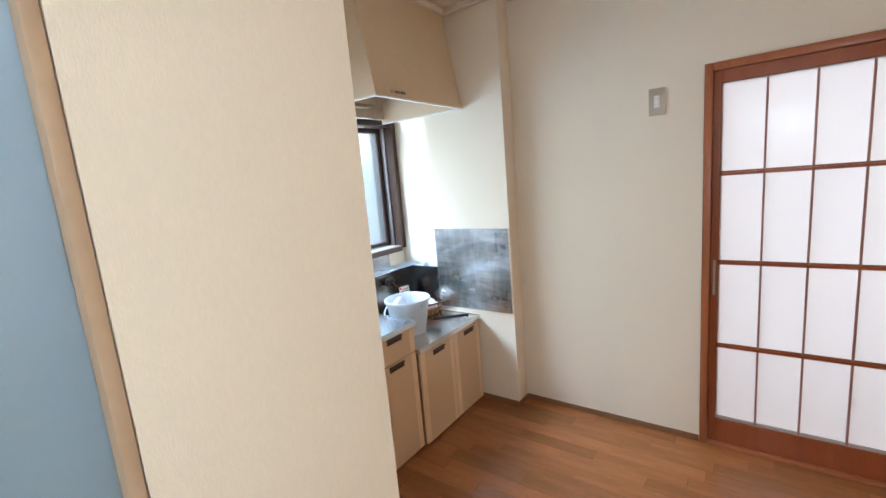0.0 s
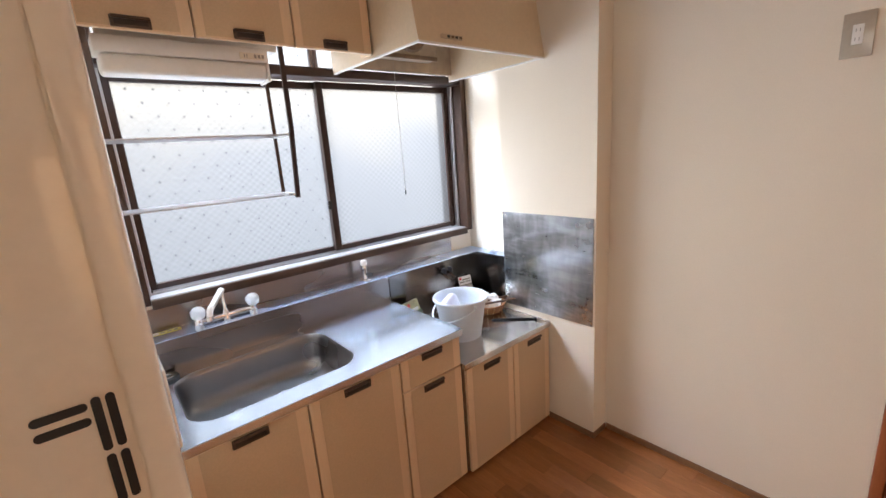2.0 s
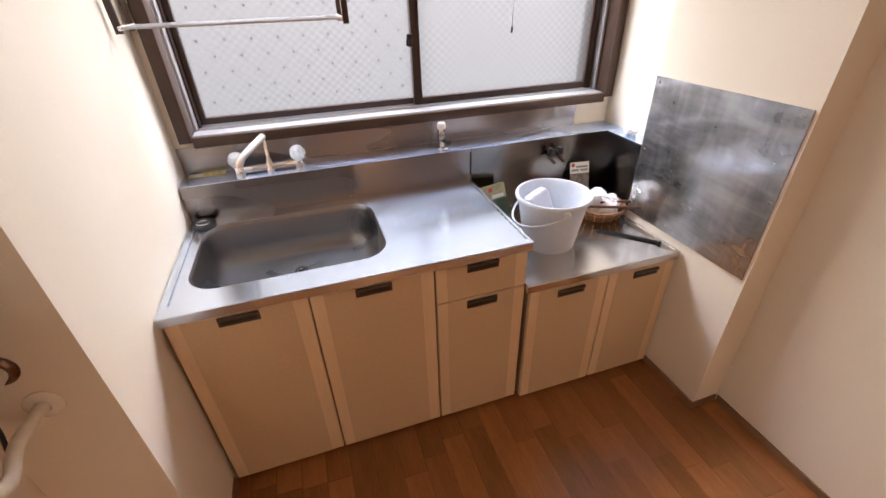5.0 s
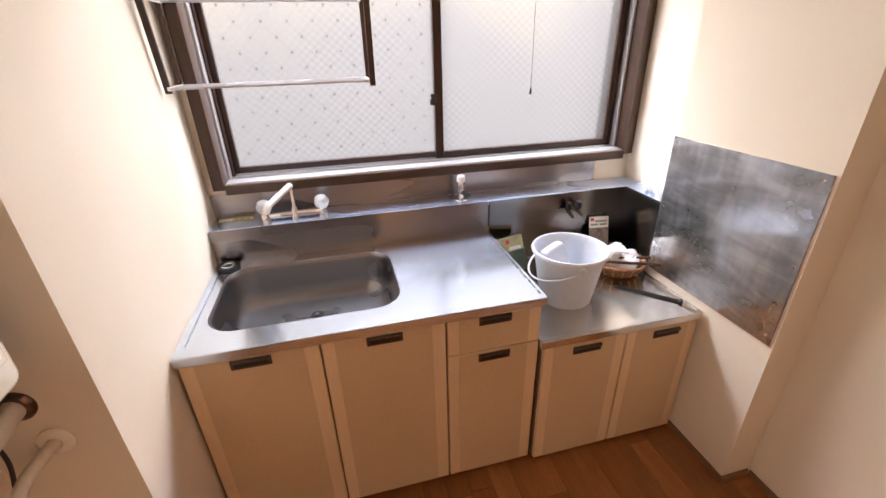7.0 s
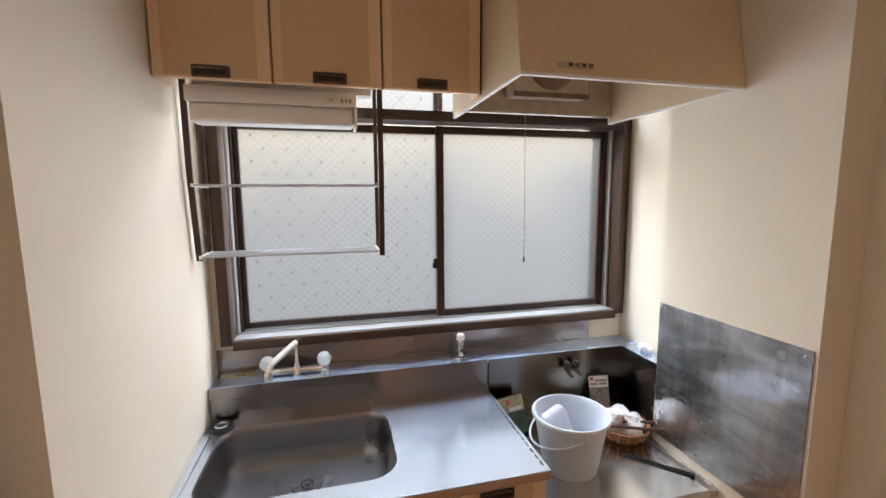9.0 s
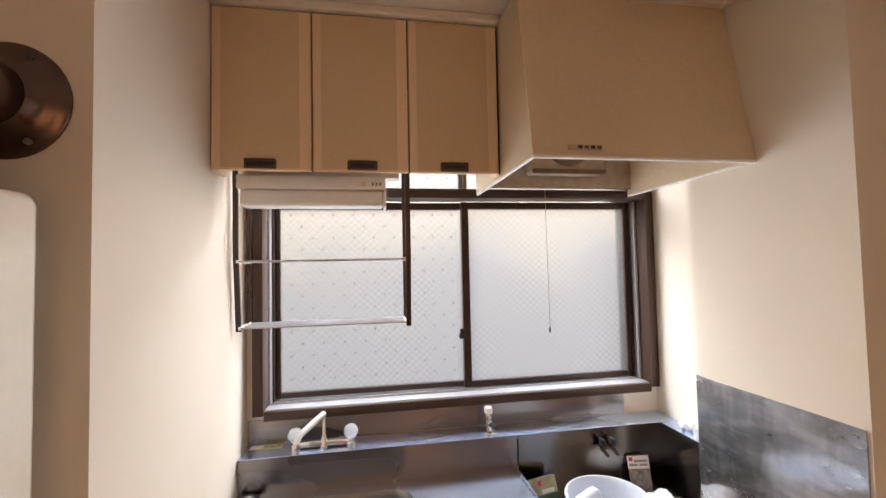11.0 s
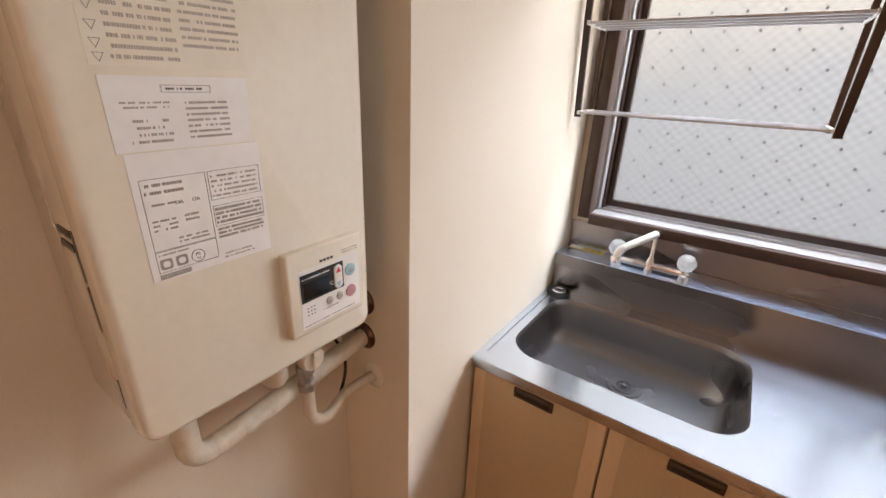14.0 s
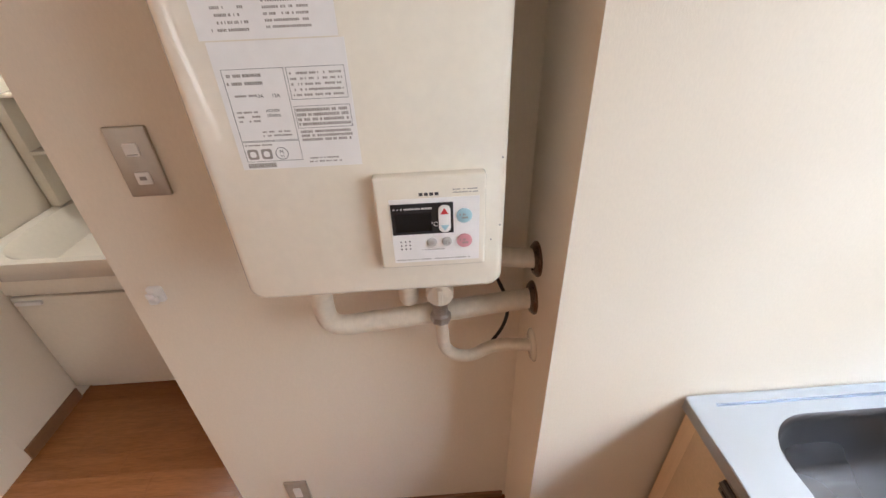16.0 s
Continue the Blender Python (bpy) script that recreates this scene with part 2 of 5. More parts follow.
RED = material("red_print", (0.62, 0.05, 0.05), 0.5)
BLUEBTN = material("pale_blue_button", (0.35, 0.55, 0.62), 0.4)
PINKBTN = material("pink_button", (0.62, 0.30, 0.33), 0.4)
GREYBTN = material("grey_button", (0.50, 0.49, 0.46), 0.4)
BLACK = material("black_plastic", (0.015, 0.015, 0.016), 0.3)
RUBBER = material("black_rubber", (0.02, 0.02, 0.02), 0.6)
LAGGING = material("wrapped_lagging", (0.70, 0.62, 0.50), 0.45, coarse=0.06, fine=0.06, coarse_scale=8, fine_scale=70, bump=0.4, bump_scale=70)
FLUE = material("dull_flue_metal", (0.135, 0.095, 0.078), 0.22, 0.9, coarse=0.12, fine=0.06, rough_var=0.08)
BRASS = material("dull_valve_metal", (0.44, 0.41, 0.37), 0.45, 0.9, coarse=0.15, fine=0.1, coarse_scale=20)
BOTTLE = material("lavender_white_plastic", (0.68, 0.70, 0.80), 0.3, coarse=0.03, fine=0.02)
PALEBAR = material("dull_brown_bar", (0.30, 0.15, 0.115), 0.45, coarse=0.1, fine=0.08)
SHOJIWOOD = material("red_brown_lacquer", (0.27, 0.068, 0.022), 0.32, coarse=0.12, fine=0.10, coarse_scale=3, fine_scale=50, stretch=(6, 6, 0.6), clear=0.2)
FRAMEWOOD = material("brown_door_frame", (0.33, 0.105, 0.04), 0.35, coarse=0.12, fine=0.10, coarse_scale=3, fine_scale=50, stretch=(6, 6, 0.6), clear=0.2)
PLANK = material("floor_plank", (0.29, 0.112, 0.036), 0.22, coarse=0.12, fine=0.12, coarse_scale=6, fine_scale=45, stretch=(5, 0.5, 1), random_tone=0.22, bump=0.06, bump_scale=90)
JOINT = material("floor_joint", (0.10, 0.045, 0.018), 0.7)
SKIRT = material("brown_skirting", (0.22, 0.11, 0.05), 0.45, coarse=0.08, fine=0.08, stretch=(1, 1, 6))
PLATE = material("beige_metal_plate", (0.46, 0.41, 0.33), 0.32, 0.5, coarse=0.05, fine=0.04)
BUCKET = material("white_bucket_plastic", (0.68, 0.73, 0.79), 0.35, coarse=0.03, fine=0.03)
WICKER = material("wicker", (0.26, 0.12, 0.045), 0.5, coarse=0.2, fine=0.25, fine_scale=120)
STICK = material("dark_brown_wood", (0.07, 0.035, 0.022), 0.35, coarse=0.15, fine=0.1)
CRUMPLE = material("white_plastic_bag", (0.78, 0.77, 0.75), 0.3, coarse=0.06, fine=0.05)
GREENPACK = material("green_pack", (0.05, 0.085, 0.045), 0.4, coarse=0.3, fine=0.1, coarse_scale=25)
YELLOWPACK = material("yellow_pack", (0.42, 0.38, 0.20), 0.4, coarse=0.2, fine=0.1, coarse_scale=25)
BLUECAP = material("blue_plastic", (0.03, 0.12, 0.45), 0.35)
YELLOW = material("yellow_sticker", (0.70, 0.60, 0.12), 0.4)
CRYSTAL = glass("clear_acrylic", (0.97, 0.97, 0.97), 0.3, 1.3, 0.8)
WIREGLASS = glass("wired_frosted_glass", (0.086, 0.084, 0.080), 0.36, 1.3, 0.42, True)
FROSTED = glass("frosted_glass", (0.46, 0.49, 0.51), 0.5, 1.3, 0.6)
WIRE = glass("glass_wire", (0.083, 0.080, 0.076), 0.5, 1.3, 0.5)
DOT = glass("wire_crossing", (0.068, 0.067, 0.067), 0.5, 1.3, 0.5)
FAINTINK = material("faint_print", (0.44, 0.39, 0.33), 0.5)
WASHI = bpy.data.materials.new("shoji_film")
WASHI.use_nodes = True
_n, _l = WASHI.node_tree.nodes, WASHI.node_tree.links
_tr = _n.new("ShaderNodeBsdfTranslucent")
_tr.inputs["Color"].default_value = (0.80, 0.77, 0.77, 1)
_n["Principled BSDF"].inputs["Base Color"].default_value = (0.82, 0.80, 0.80, 1)
_n["Principled BSDF"].inputs["Roughness"].default_value = 0.17
_mx = _n.new("ShaderNodeMixShader")
_mx.inputs[0].default_value = 0.5
_l.new(_n["Principled BSDF"].outputs[0], _mx.inputs[1])
_l.new(_tr.outputs[0], _mx.inputs[2])
_l.new(_mx.outputs[0], _n["Material Output"].inputs["Surface"])

# daylight outside, one glowing sheet: dim grey below, a warm band, bright bluish sky above
OUTSIDE = bpy.data.materials.new("outdoor_glow")
OUTSIDE.use_nodes = True
_n, _l = OUTSIDE.node_tree.nodes, OUTSIDE.node_tree.links
_n.remove(_n["Principled BSDF"])
_em = _n.new("ShaderNodeEmission")
_em.inputs["Strength"].default_value = 8.3
_tc = _n.new("ShaderNodeTexCoord")
_sp = _n.new("ShaderNodeSeparateXYZ")
_l.new(_tc.outputs["Object"], _sp.inputs[0])
_ns = _n.new("ShaderNodeTexNoise")
_ns.inputs["Scale"].default_value = 1.2
_l.new(_tc.outputs["Object"], _ns.inputs["Vector"])
_ad = _n.new("ShaderNodeMath")
_ad.operation = "MULTIPLY_ADD"
_ad.inputs[1].default_value = 1.1
_l.new(_ns.outputs[0], _ad.inputs[0])
_l.new(_sp.outputs["Z"], _ad.inputs[2])
_mr = _n.new("ShaderNodeMapRange")
_mr.inputs["From Min"].default_value, _mr.inputs["From Max"].default_value = 1.4, 5.4
_l.new(_ad.outputs[0], _mr.inputs["Value"])
_cr = _n.new("ShaderNodeValToRGB")
_cr.color_ramp.elements[0].color = (0.46, 0.49, 0.53, 1)
_cr.color_ramp.elements[1].color = (1.7, 2.1, 2.6, 1)
_cr.color_ramp.elements[1].position = 0.9
for _at, _tone in ((0.2, (0.52, 0.54, 0.57, 1)), (0.31, (0.95, 0.86, 0.69, 1)), (0.43, (1.0, 1.0, 1.0, 1)), (0.53, (3.2, 3.45, 3.8, 1)), (0.70, (3.1, 3.5, 4.05, 1))):
    _cr.color_ramp.elements.new(_at).color = _tone
_l.new(_mr.outputs[0], _cr.inputs[0])
_l.new(_cr.outputs[0], _em.inputs["Color"])
_l.new(_em.outputs[0], _n["Material Output"].inputs["Surface"])


# ---- builders ----
def world_of(ob):
    m = ob.matrix_basis
    return world_of(ob.parent) @ ob.matrix_parent_inverse @ m if ob.parent else m.copy()


def part(name, bm, mt, parent=None, label="", smooth=False):
    bmesh.ops.recalc_face_normals(bm, faces=bm.faces)
    me = bpy.data.meshes.new(name)
    bm.to_mesh(me)
    bm.free()
    me.materials.append(mt)
    if smooth:
        me.shade_smooth()
        me.set_sharp_from_angle(angle=radians(38))
    ob = new(name, me)
    if parent is not None:
        ob.parent = parent
        ob.matrix_parent_inverse = world_of(parent).inverted()
    if label:
        tagged(ob, label)
    return ob


def thing(name, base, label, category, group=""):
    ob = new(name)
    ob.empty_display_size = 0.05
    ob.matrix_basis = Matrix.Translation(base)
    return tagged(ob, label, category, group)


def bx(bm, x0, x1, y0, y1, z0, z1, bev=0.0, seg=2):
    vs = [bm.verts.new((x, y, z)) for x in (x0, x1) for y in (y0, y1) for z in (z0, z1)]
    fs = [bm.faces.new([vs[i] for i in q]) for q in ((0, 1, 3, 2), (4, 6, 7, 5), (0, 4, 5, 1), (2, 3, 7, 6), (0, 2, 6, 4), (1, 5, 7, 3))]
    if bev:
        es = list({e for f in fs for e in f.edges})
        bmesh.ops.bevel(bm, geom=es, offset=bev, segments=seg, affect="EDGES", profile=0.5)
    return bm


def boxed(x0, x1, y0, y1, z0, z1, bev=0.0, seg=2):
    return bx(bmesh.new(), x0, x1, y0, y1, z0, z1, bev, seg)


def lathe(bm, profile, m, seg=32, ring=False):
    rings = []
    for r, z in profile:
        rings.append([bm.verts.new(m @ Vector((r * math.cos(a), r * math.sin(a), z))) for a in (2 * math.pi * i / seg for i in range(seg))])
    for a, b in zip(rings, rings[1:]):
        for i in range(seg):
            bm.faces.new((a[i], a[(i + 1) % seg], b[(i + 1) % seg], b[i]))
    if ring:
        a, b = rings[-1], rings[0]
        for i in range(seg):
            bm.faces.new((a[i], a[(i + 1) % seg], b[(i + 1) % seg], b[i]))
    else:
        for end, (r, z) in ((rings[0], profile[0]), (rings[-1], profile[-1])):
            if r > 1e-6:
                bm.faces.new(end)
    bmesh.ops.remove_doubles(bm, verts=bm.verts, dist=1e-7)
    return bm


def along(p0, p1):
    d = Vector(p1) - Vector(p0)
    return Matrix.Translation(p0) @ d.to_track_quat("Z", "Y").to_matrix().to_4x4(), d.length


def rod(bm, p0, p1, r, r1=None, seg=16):
    m, h = along(p0, p1)
    return lathe(bm, [(r, 0), (r if r1 is None else r1, h)], m, seg)


def bend(points, radius, steps=6):
    """Round the corners of a line of points."""
    pts = [Vector(p) for p in points]
    res = [pts[0]]
    for a, b, c in zip(pts, pts[1:], pts[2:]):
        k = min(radius, (b - a).length * 0.49, (c - b).length * 0.49)
        p, q = b + (a - b).normalized() * k, b + (c - b).normalized() * k
        res += [p.lerp(b, t).lerp(b.lerp(q, t), t) for t in (i / steps for i in range(steps + 1))]
    return res + [pts[-1]]


def tube(bm, pts, r, seg=14):
    rings, up = [], None
    pts = [Vector(p) for p in pts]
    for i, p in enumerate(pts):
        d = (pts[min(i + 1, len(pts) - 1)] - pts[max(i - 1, 0)]).normalized()
        if up is None:
            up = d.orthogonal().normalized()
        up = (up - d * up.dot(d)).normalized()
        side = d.cross(up)
        rings.append([bm.verts.new(p + (up * math.cos(a) + side * math.sin(a)) * r) for a in (2 * math.pi * j / seg for j in range(seg))])
    for a, b in zip(rings, rings[1:]):
        for j in range(seg):
            bm.faces.new((a[j], a[(j + 1) % seg], b[(j + 1) % seg], b[j]))
    bm.faces.new(rings[0])
    bm.faces.new(rings[-1])
    return bm


def bar(bm, pts, w, d):
    """A flat bar of width w across x and depth d, along points in one plane of constant x."""
    rings = []
    for i, p in enumerate(pts):
        rings.append([bm.verts.new((p[0] + sx * w / 2, p[1] + sy * d / 2, p[2])) for sx, sy in ((-1, -1), (1, -1), (1, 1), (-1, 1))])
    for a, b in zip(rings, rings[1:]):
        for j in range(4):
            bm.faces.new((a[j], a[(j + 1) % 4], b[(j + 1) % 4], b[j]))
    bm.faces.new(rings[0])
    bm.faces.new(rings[-1])
    return bm


def round_rect(cx, cy, hx, hy, r, n=8):
    out = []
    for sx, sy, a0 in ((1, 1, 0), (-1, 1, 90), (-1, -1, 180), (1, -1, 270)):
        for i in range(n + 1):
            a = radians(a0 + 90 * i / n)
            out.append((cx + sx * (hx - r) + r * math.cos(a), cy + sy * (hy - r) + r * math.sin(a)))
    return out


def loft(bm, loops, cap0=True, cap1=True):
    rings = [[bm.verts.new(p) for p in loop] for loop in loops]
    for a, b in zip(rings, rings[1:]):
        for i in range(len(a)):
            bm.faces.new((a[i], a[(i + 1) % len(a)], b[(i + 1) % len(a)], b[i]))
    if cap0:
        bm.faces.new(rings[0])
    if cap1:
        bm.faces.new(rings[-1])
    return bm


def text(name, body, size, m, mt, parent):
    cu = bpy.data.curves.new(name, "FONT")
    cu.body, cu.size, cu.extrude, cu.align_x, cu.align_y = body, size, 0.0002, "CENTER", "CENTER"
    tmp = bpy.data.objects.new(name, cu)
    me = bpy.data.meshes.new_from_object(tmp)
    bpy.data.objects.remove(tmp)
    me.transform(m)
    me.materials.clear()
    me.materials.append(mt)
    ob = new(name, me)
    ob.parent = parent
    ob.matrix_parent_inverse = world_of(parent).inverted()
    return ob


def structure(ob, label, category):
    return tagged(ob, label, category, kind="structure")


# ---- the large structure ----
FLOOR, CEIL = -0.015, 2.68
WEST, EAST, NORTH = -0.235, 1.99, 0.755


def wall(name, boxes, mt, label, category="wall"):
    bm = bmesh.new()
    for b in boxes:
        bx(bm, *b)
    return structure(part(name, bm, mt), label, category)


# window wall with its opening
wall("wall_north", [(-0.4, 0.035, NORTH, 0.92, FLOOR, CEIL), (1.985, 2.15, NORTH, 0.92, FLOOR, CEIL),
                    (0.035, 1.985, NORTH, 0.92, FLOOR, 1.07), (0.035, 1.985, NORTH, 0.92, 2.52, CEIL)], WALLPAPER, "cream papered wall with a wide window over the sink")
# pier beside the sink, with the recess for the water heater in front of it
wall("wall_pier", [(WEST - 0.12, 0.0, -0.29, NORTH - 0.002, FLOOR, CEIL)], WALLPAPER, "cream papered pier wall beside the sink")
wall("wall_west", [(-0.503, WEST, -1.175, -0.2902, FLOOR, CEIL), (-0.503, WEST, -2.12, -1.175, 2.12, CEIL), (-0.503, WEST, -3.2, -2.12, FLOOR, CEIL)], WALLPAPER,
     "cream papered wall that carries the water heater")
wall("wall_east", [(EAST, 2.12, -1.36, NORTH - 0.002, FLOOR, CEIL), (EAST, 2.12, -3.2, -1.36, 2.045, CEIL), (EAST, 2.12, -3.2, -3.12, FLOOR, 2.043)], WALLPAPER,
     "off-white papered wall beside the paper sliding doors")
wall("wall_pillar", [(1.857, EAST - 0.001, -0.294, 0.32, FLOOR, CEIL)], WALLPAPER, "cream papered pillar at the end of the counter")
# unseen closing wall and back room; the opening lets the added fill in
wall("wall_south", [(-0.45, -0.35, -3.35, -3.202, FLOOR, CEIL), (1.45, 2.12, -3.35, -3.202, FLOOR, CEIL), (-0.35, 1.45, -3.35, -3.202, 2.3, CEIL)], WALLPAPER, "plain cream wall closing the kitchen, with a wide opening")
wall("wall_back_room", [(-0.9, 2.2, -4.3, -4.2, FLOOR, CEIL), (-0.9, -0.8, -4.2, -3.352, FLOOR, CEIL), (2.122, 2.2, -4.2, -3.352, FLOOR, CEIL)], WALLPAPER, "plain cream wall added out of view round the fill lamp")
wall("ceiling", [(-1.6, 4.2, -4.3, 0.92, CEIL, CEIL + 0.1)], CEILING, "pale cream ceiling board", "ceiling")
# washroom
wall("wall_washroom", [(-1.45, -1.35, -2.2, -1.1, FLOOR, CEIL), (-1.35, -0.505, -2.22, -2.122, FLOOR, CEIL)], WALLPAPER, "plain cream washroom wall")
wall("wall_bathroom", [(-1.35, -0.517, -1.172, -1.08, 2.05, CEIL), (-1.36, -1.26, -1.07, 0.75, FLOOR, CEIL), (-1.36, -0.36, 0.76, 0.86, FLOOR, CEIL)], WALLPAPER, "plain pale wall of the bathroom")
# next room
wall("wall_next_room", [(4.1, 4.2, -4.3, 0.92, FLOOR, CEIL), (2.122, 4.1, -4.3, -4.2, FLOOR, CEIL), (2.152, 4.1, 0.82, 0.92, FLOOR, CEIL)], WALLPAPER, "plain wall of the next room")
sub = wall("floor", [(-1.6, 4.2, -4.3, 0.92, FLOOR - 0.12, FLOOR - 0.006)], JOINT, "warm brown wooden strip floor with a satin sheen", "floor")

wall("wall_outside_reveal", [(1.908, 2.15, 0.922, 0.975, 0.9, 2.6)], CASING, "brown outer reveal of the window opening")
# skirting
for nm, b in (("baseboard_pillar", (1.849, 1.857, -0.302, 0.0, FLOOR, FLOOR + 0.035)), ("baseboard_pillar_end", (1.857, EAST - 0.008, -0.302, -0.294, FLOOR, FLOOR + 0.035)),
              ("baseboard_east", (EAST - 0.008, EAST, -1.36, -0.302, FLOOR, FLOOR + 0.035)), ("baseboard_west", (WEST, WEST + 0.008, -1.175, -0.3, FLOOR, FLOOR + 0.03)),
              ("baseboard_washroom", (-0.8, -0.505, -2.122, -2.112, FLOOR, FLOOR + 0.06)), ("baseboard_pier", (0.0, 0.008, -0.29, 0.0, FLOOR, FLOOR + 0.045))):
    structure(part(nm, boxed(*b, 0.002, 1), SKIRT), "thin brown skirting board along the wall", "baseboard")
# rounded trim at the washroom side of the wall end
structure(part("trim_wall_end", boxed(-0.516, -0.5035, -1.1742, -1.10, FLOOR, CEIL, 0.003, 2), material("beige_trim", (0.44, 0.31, 0.20), 0.5), smooth=True), "beige rounded corner trim at the wall end", "trim")
for nm, b in (("trim_ceiling_north", (0.0, 1.05, 0.30, 0.335, 2.645, CEIL)), ("trim_ceiling_pillar", (1.825, 1.857, -0.30, 0.1, 2.64, CEIL)),
              ("trim_ceiling_east", (1.955, EAST, -3.2, -0.30, 2.64, CEIL)), ("trim_ceiling_hood", (1.05, 1.857, 0.07, 0.115, 2.645, CEIL))):
    structure(part(nm, boxed(*b, 0.008, 2), CEILING), "narrow cream cornice under the ceiling", "trim")

# ---- the window ----
win = structure(thing("window_1", (1.0, 0.8, 1.07), "wide brown aluminium sliding window with wired frosted panes over the sink", "window"), "", "")
WX0, WX1 = 0.03, 1.985
part("casing_left", boxed(WX0, WX0 + 0.045, 0.722, 0.83, 1.072, 2.50, 0.003), CASING, win, smooth=True)
part("casing_right", boxed(WX1 - 0.045, WX1, 0.722, 0.83, 1.072, 2.50, 0.003), CASING, win, smooth=True)
part("casing_bottom", boxed(WX0 + 0.046, WX1 - 0.046, 0.722, 0.742, 1.050, 1.090, 0.003), CASING, win, smooth=True)
part("casing_head", boxed(WX0 + 0.046, WX1 - 0.046, 0.722, 0.90, 2.03, 2.075, 0.003), BRONZE, win, smooth=True)
part("casing_top", boxed(WX0 + 0.046, WX1 - 0.046, 0.722, 0.90, 2.46, 2.50, 0.003), CASING, win, smooth=True)
bm = boxed(WX0 + 0.046, WX1 - 0.046, 0.7425, 0.90, 1.075, 1.094, 0.002, 1)
for yy in (0.815, 0.865):
    bx(bm, WX0 + 0.046, WX1 - 0.046, yy - 0.002, yy + 0.002, 1.094, 1.103)
part("window_sill", bm, SILL, win, "silver aluminium sill track")
for xx, w in ((0.077, 0.012), (1.925, 0.014)):
    part("jamb_strip", boxed(xx, xx + w, 0.80, 0.90, 1.095, 2.03, 0.002, 1), SILL, win, "pale aluminium jamb strip")
part("jamb_liner", boxed(0.0905, 0.0975, 0.832, 0.90, 1.095, 2.03), BRONZE, win)
part("jamb_liner", boxed(1.912, 1.924, 0.832, 0.90, 1.095, 2.03), BRONZE, win)


def sash(x0, x1, y, z0, z1, stile_l, stile_r, rail_b, rail_t, name):
    s = part(name, boxed(x0, x0 + stile_l, y - 0.015, y + 0.015, z0, z1, 0.002, 1), BRONZE, win, "dark bronze sliding sash")
    part("stile", boxed(x1 - stile_r, x1, y - 0.015, y + 0.015, z0, z1, 0.002, 1), BRONZE, s)
    part("bottom_rail", boxed(x0 + stile_l, x1 - stile_r, y - 0.015, y + 0.015, z0, z0 + rail_b, 0.002, 1), BRONZE, s)
    part("top_rail", boxed(x0 + stile_l, x1 - stile_r, y - 0.015, y + 0.015, z1 - rail_t, z1, 0.002, 1), BRONZE, s)
    g = part("pane", boxed(x0 + stile_l, x1 - stile_r, y - 0.0005, y + 0.0005, z0 + rail_b, z1 - rail_t), WIREGLASS, s, "wired frosted glass pane")
    bm = bmesh.new()
    bmesh.ops.create_grid(bm, x_segments=1, y_segments=1, size=0.5)
    for v in bm.verts:
        v.co = Vector((x0 + stile_l + (v.co.x + 0.5) * (x1 - stile_r - x0 - stile_l), y, z0 + rail_b + (v.co.y + 0.5) * (z1 - rail_t - z0 - rail_b)))
    me = bpy.data.meshes.new("pane")
    bm.to_mesh(me)
    bm.free()
    me.materials.append(WIREGLASS)
    g.data = me
    g.visible_shadow = False
    # wire mesh inside the pane
    gx0, gx1, gz0, gz1 = x0 + stile_l, x1 - stile_r, z0 + rail_b, z1 - rail_t
    bm, dots = bmesh.new(), bmesh.new()
    px, pz = 0.098, 0.112
    k = pz / px
    for sgn in (1, -1):
        for i in range(-12, 26):
            xs = gx0 + i * px
            pts = []
            for x in (gx0, gx1):
                pts.append((x, gz0 + sgn * k * (x - xs)))
            (xa, za), (xb, zb) = pts
            if max(za, zb) < gz0 or min(za, zb) > gz1:
                continue
            clip = []
            for z in (za, zb):
                zc = min(max(z, gz0), gz1)
                clip.append((xa + (zc - za) / (zb - za) * (xb - xa), zc))
            (xa, za), (xb, zb) = clip
            d = Vector((xb - xa, 0, zb - za))
            if d.length < 0.02:
                continue
            nrm = Vector((-d.z, 0, d.x)).normalized() * 0.0003
            vs = [bm.verts.new(Vector(p) + o) for p, o in (((xa, y - 0.003, za), nrm), ((xb, y - 0.003, zb), nrm), ((xb, y - 0.003, zb), -nrm), ((xa, y - 0.003, za), -nrm))]
            bm.faces.new(vs)
    for i in range(0, 24 if x0 < 0.5 else 0):
        for j in range(0, 40):
            x, z = gx0 + i * px / 2, gz0 + j * pz / 2
            if (i + j) % 2 == 0 and gx0 + 0.004 < x < gx1 - 0.004 and gz0 + 0.004 < z < gz1 - 0.004:
                vs = [dots.verts.new((x + 0.0056 * c, y - 0.004, z + 0.0068 * sn)) for c, sn in ((1, 0), (0.3, 0.5), (0, 1), (-0.5, 0.3), (-1, 0), (-0.3, -0.6), (0, -1), (0.6, -0.3))]
                dots.faces.new(vs)
    w = part("wire_mesh", bm, WIRE, s, "fine diagonal wires in the glass")
    tagged(w, kind="stuff")
    if len(dots.faces):
        w2 = part("wire_crossings", dots, DOT, s, "grey crossings of the wire mesh")
        tagged(w2, kind="stuff")
    else:
        dots.free()
    return s


sash(0.098, 1.035, 0.880, 1.100, 2.028, 0.022, 0.034, 0.028, 0.035, "sash")
sash(0.995, 1.911, 0.850, 1.104, 2.028, 0.038, 0.024, 0.028, 0.035, "sash")
sash(0.078, 1.01, 0.865, 2.078, 2.46, 0.02, 0.02, 0.02, 0.02, "transom_sash")
sash(1.012, 1.938, 0.865, 2.078, 2.46, 0.02, 0.02, 0.02, 0.02, "transom_sash")
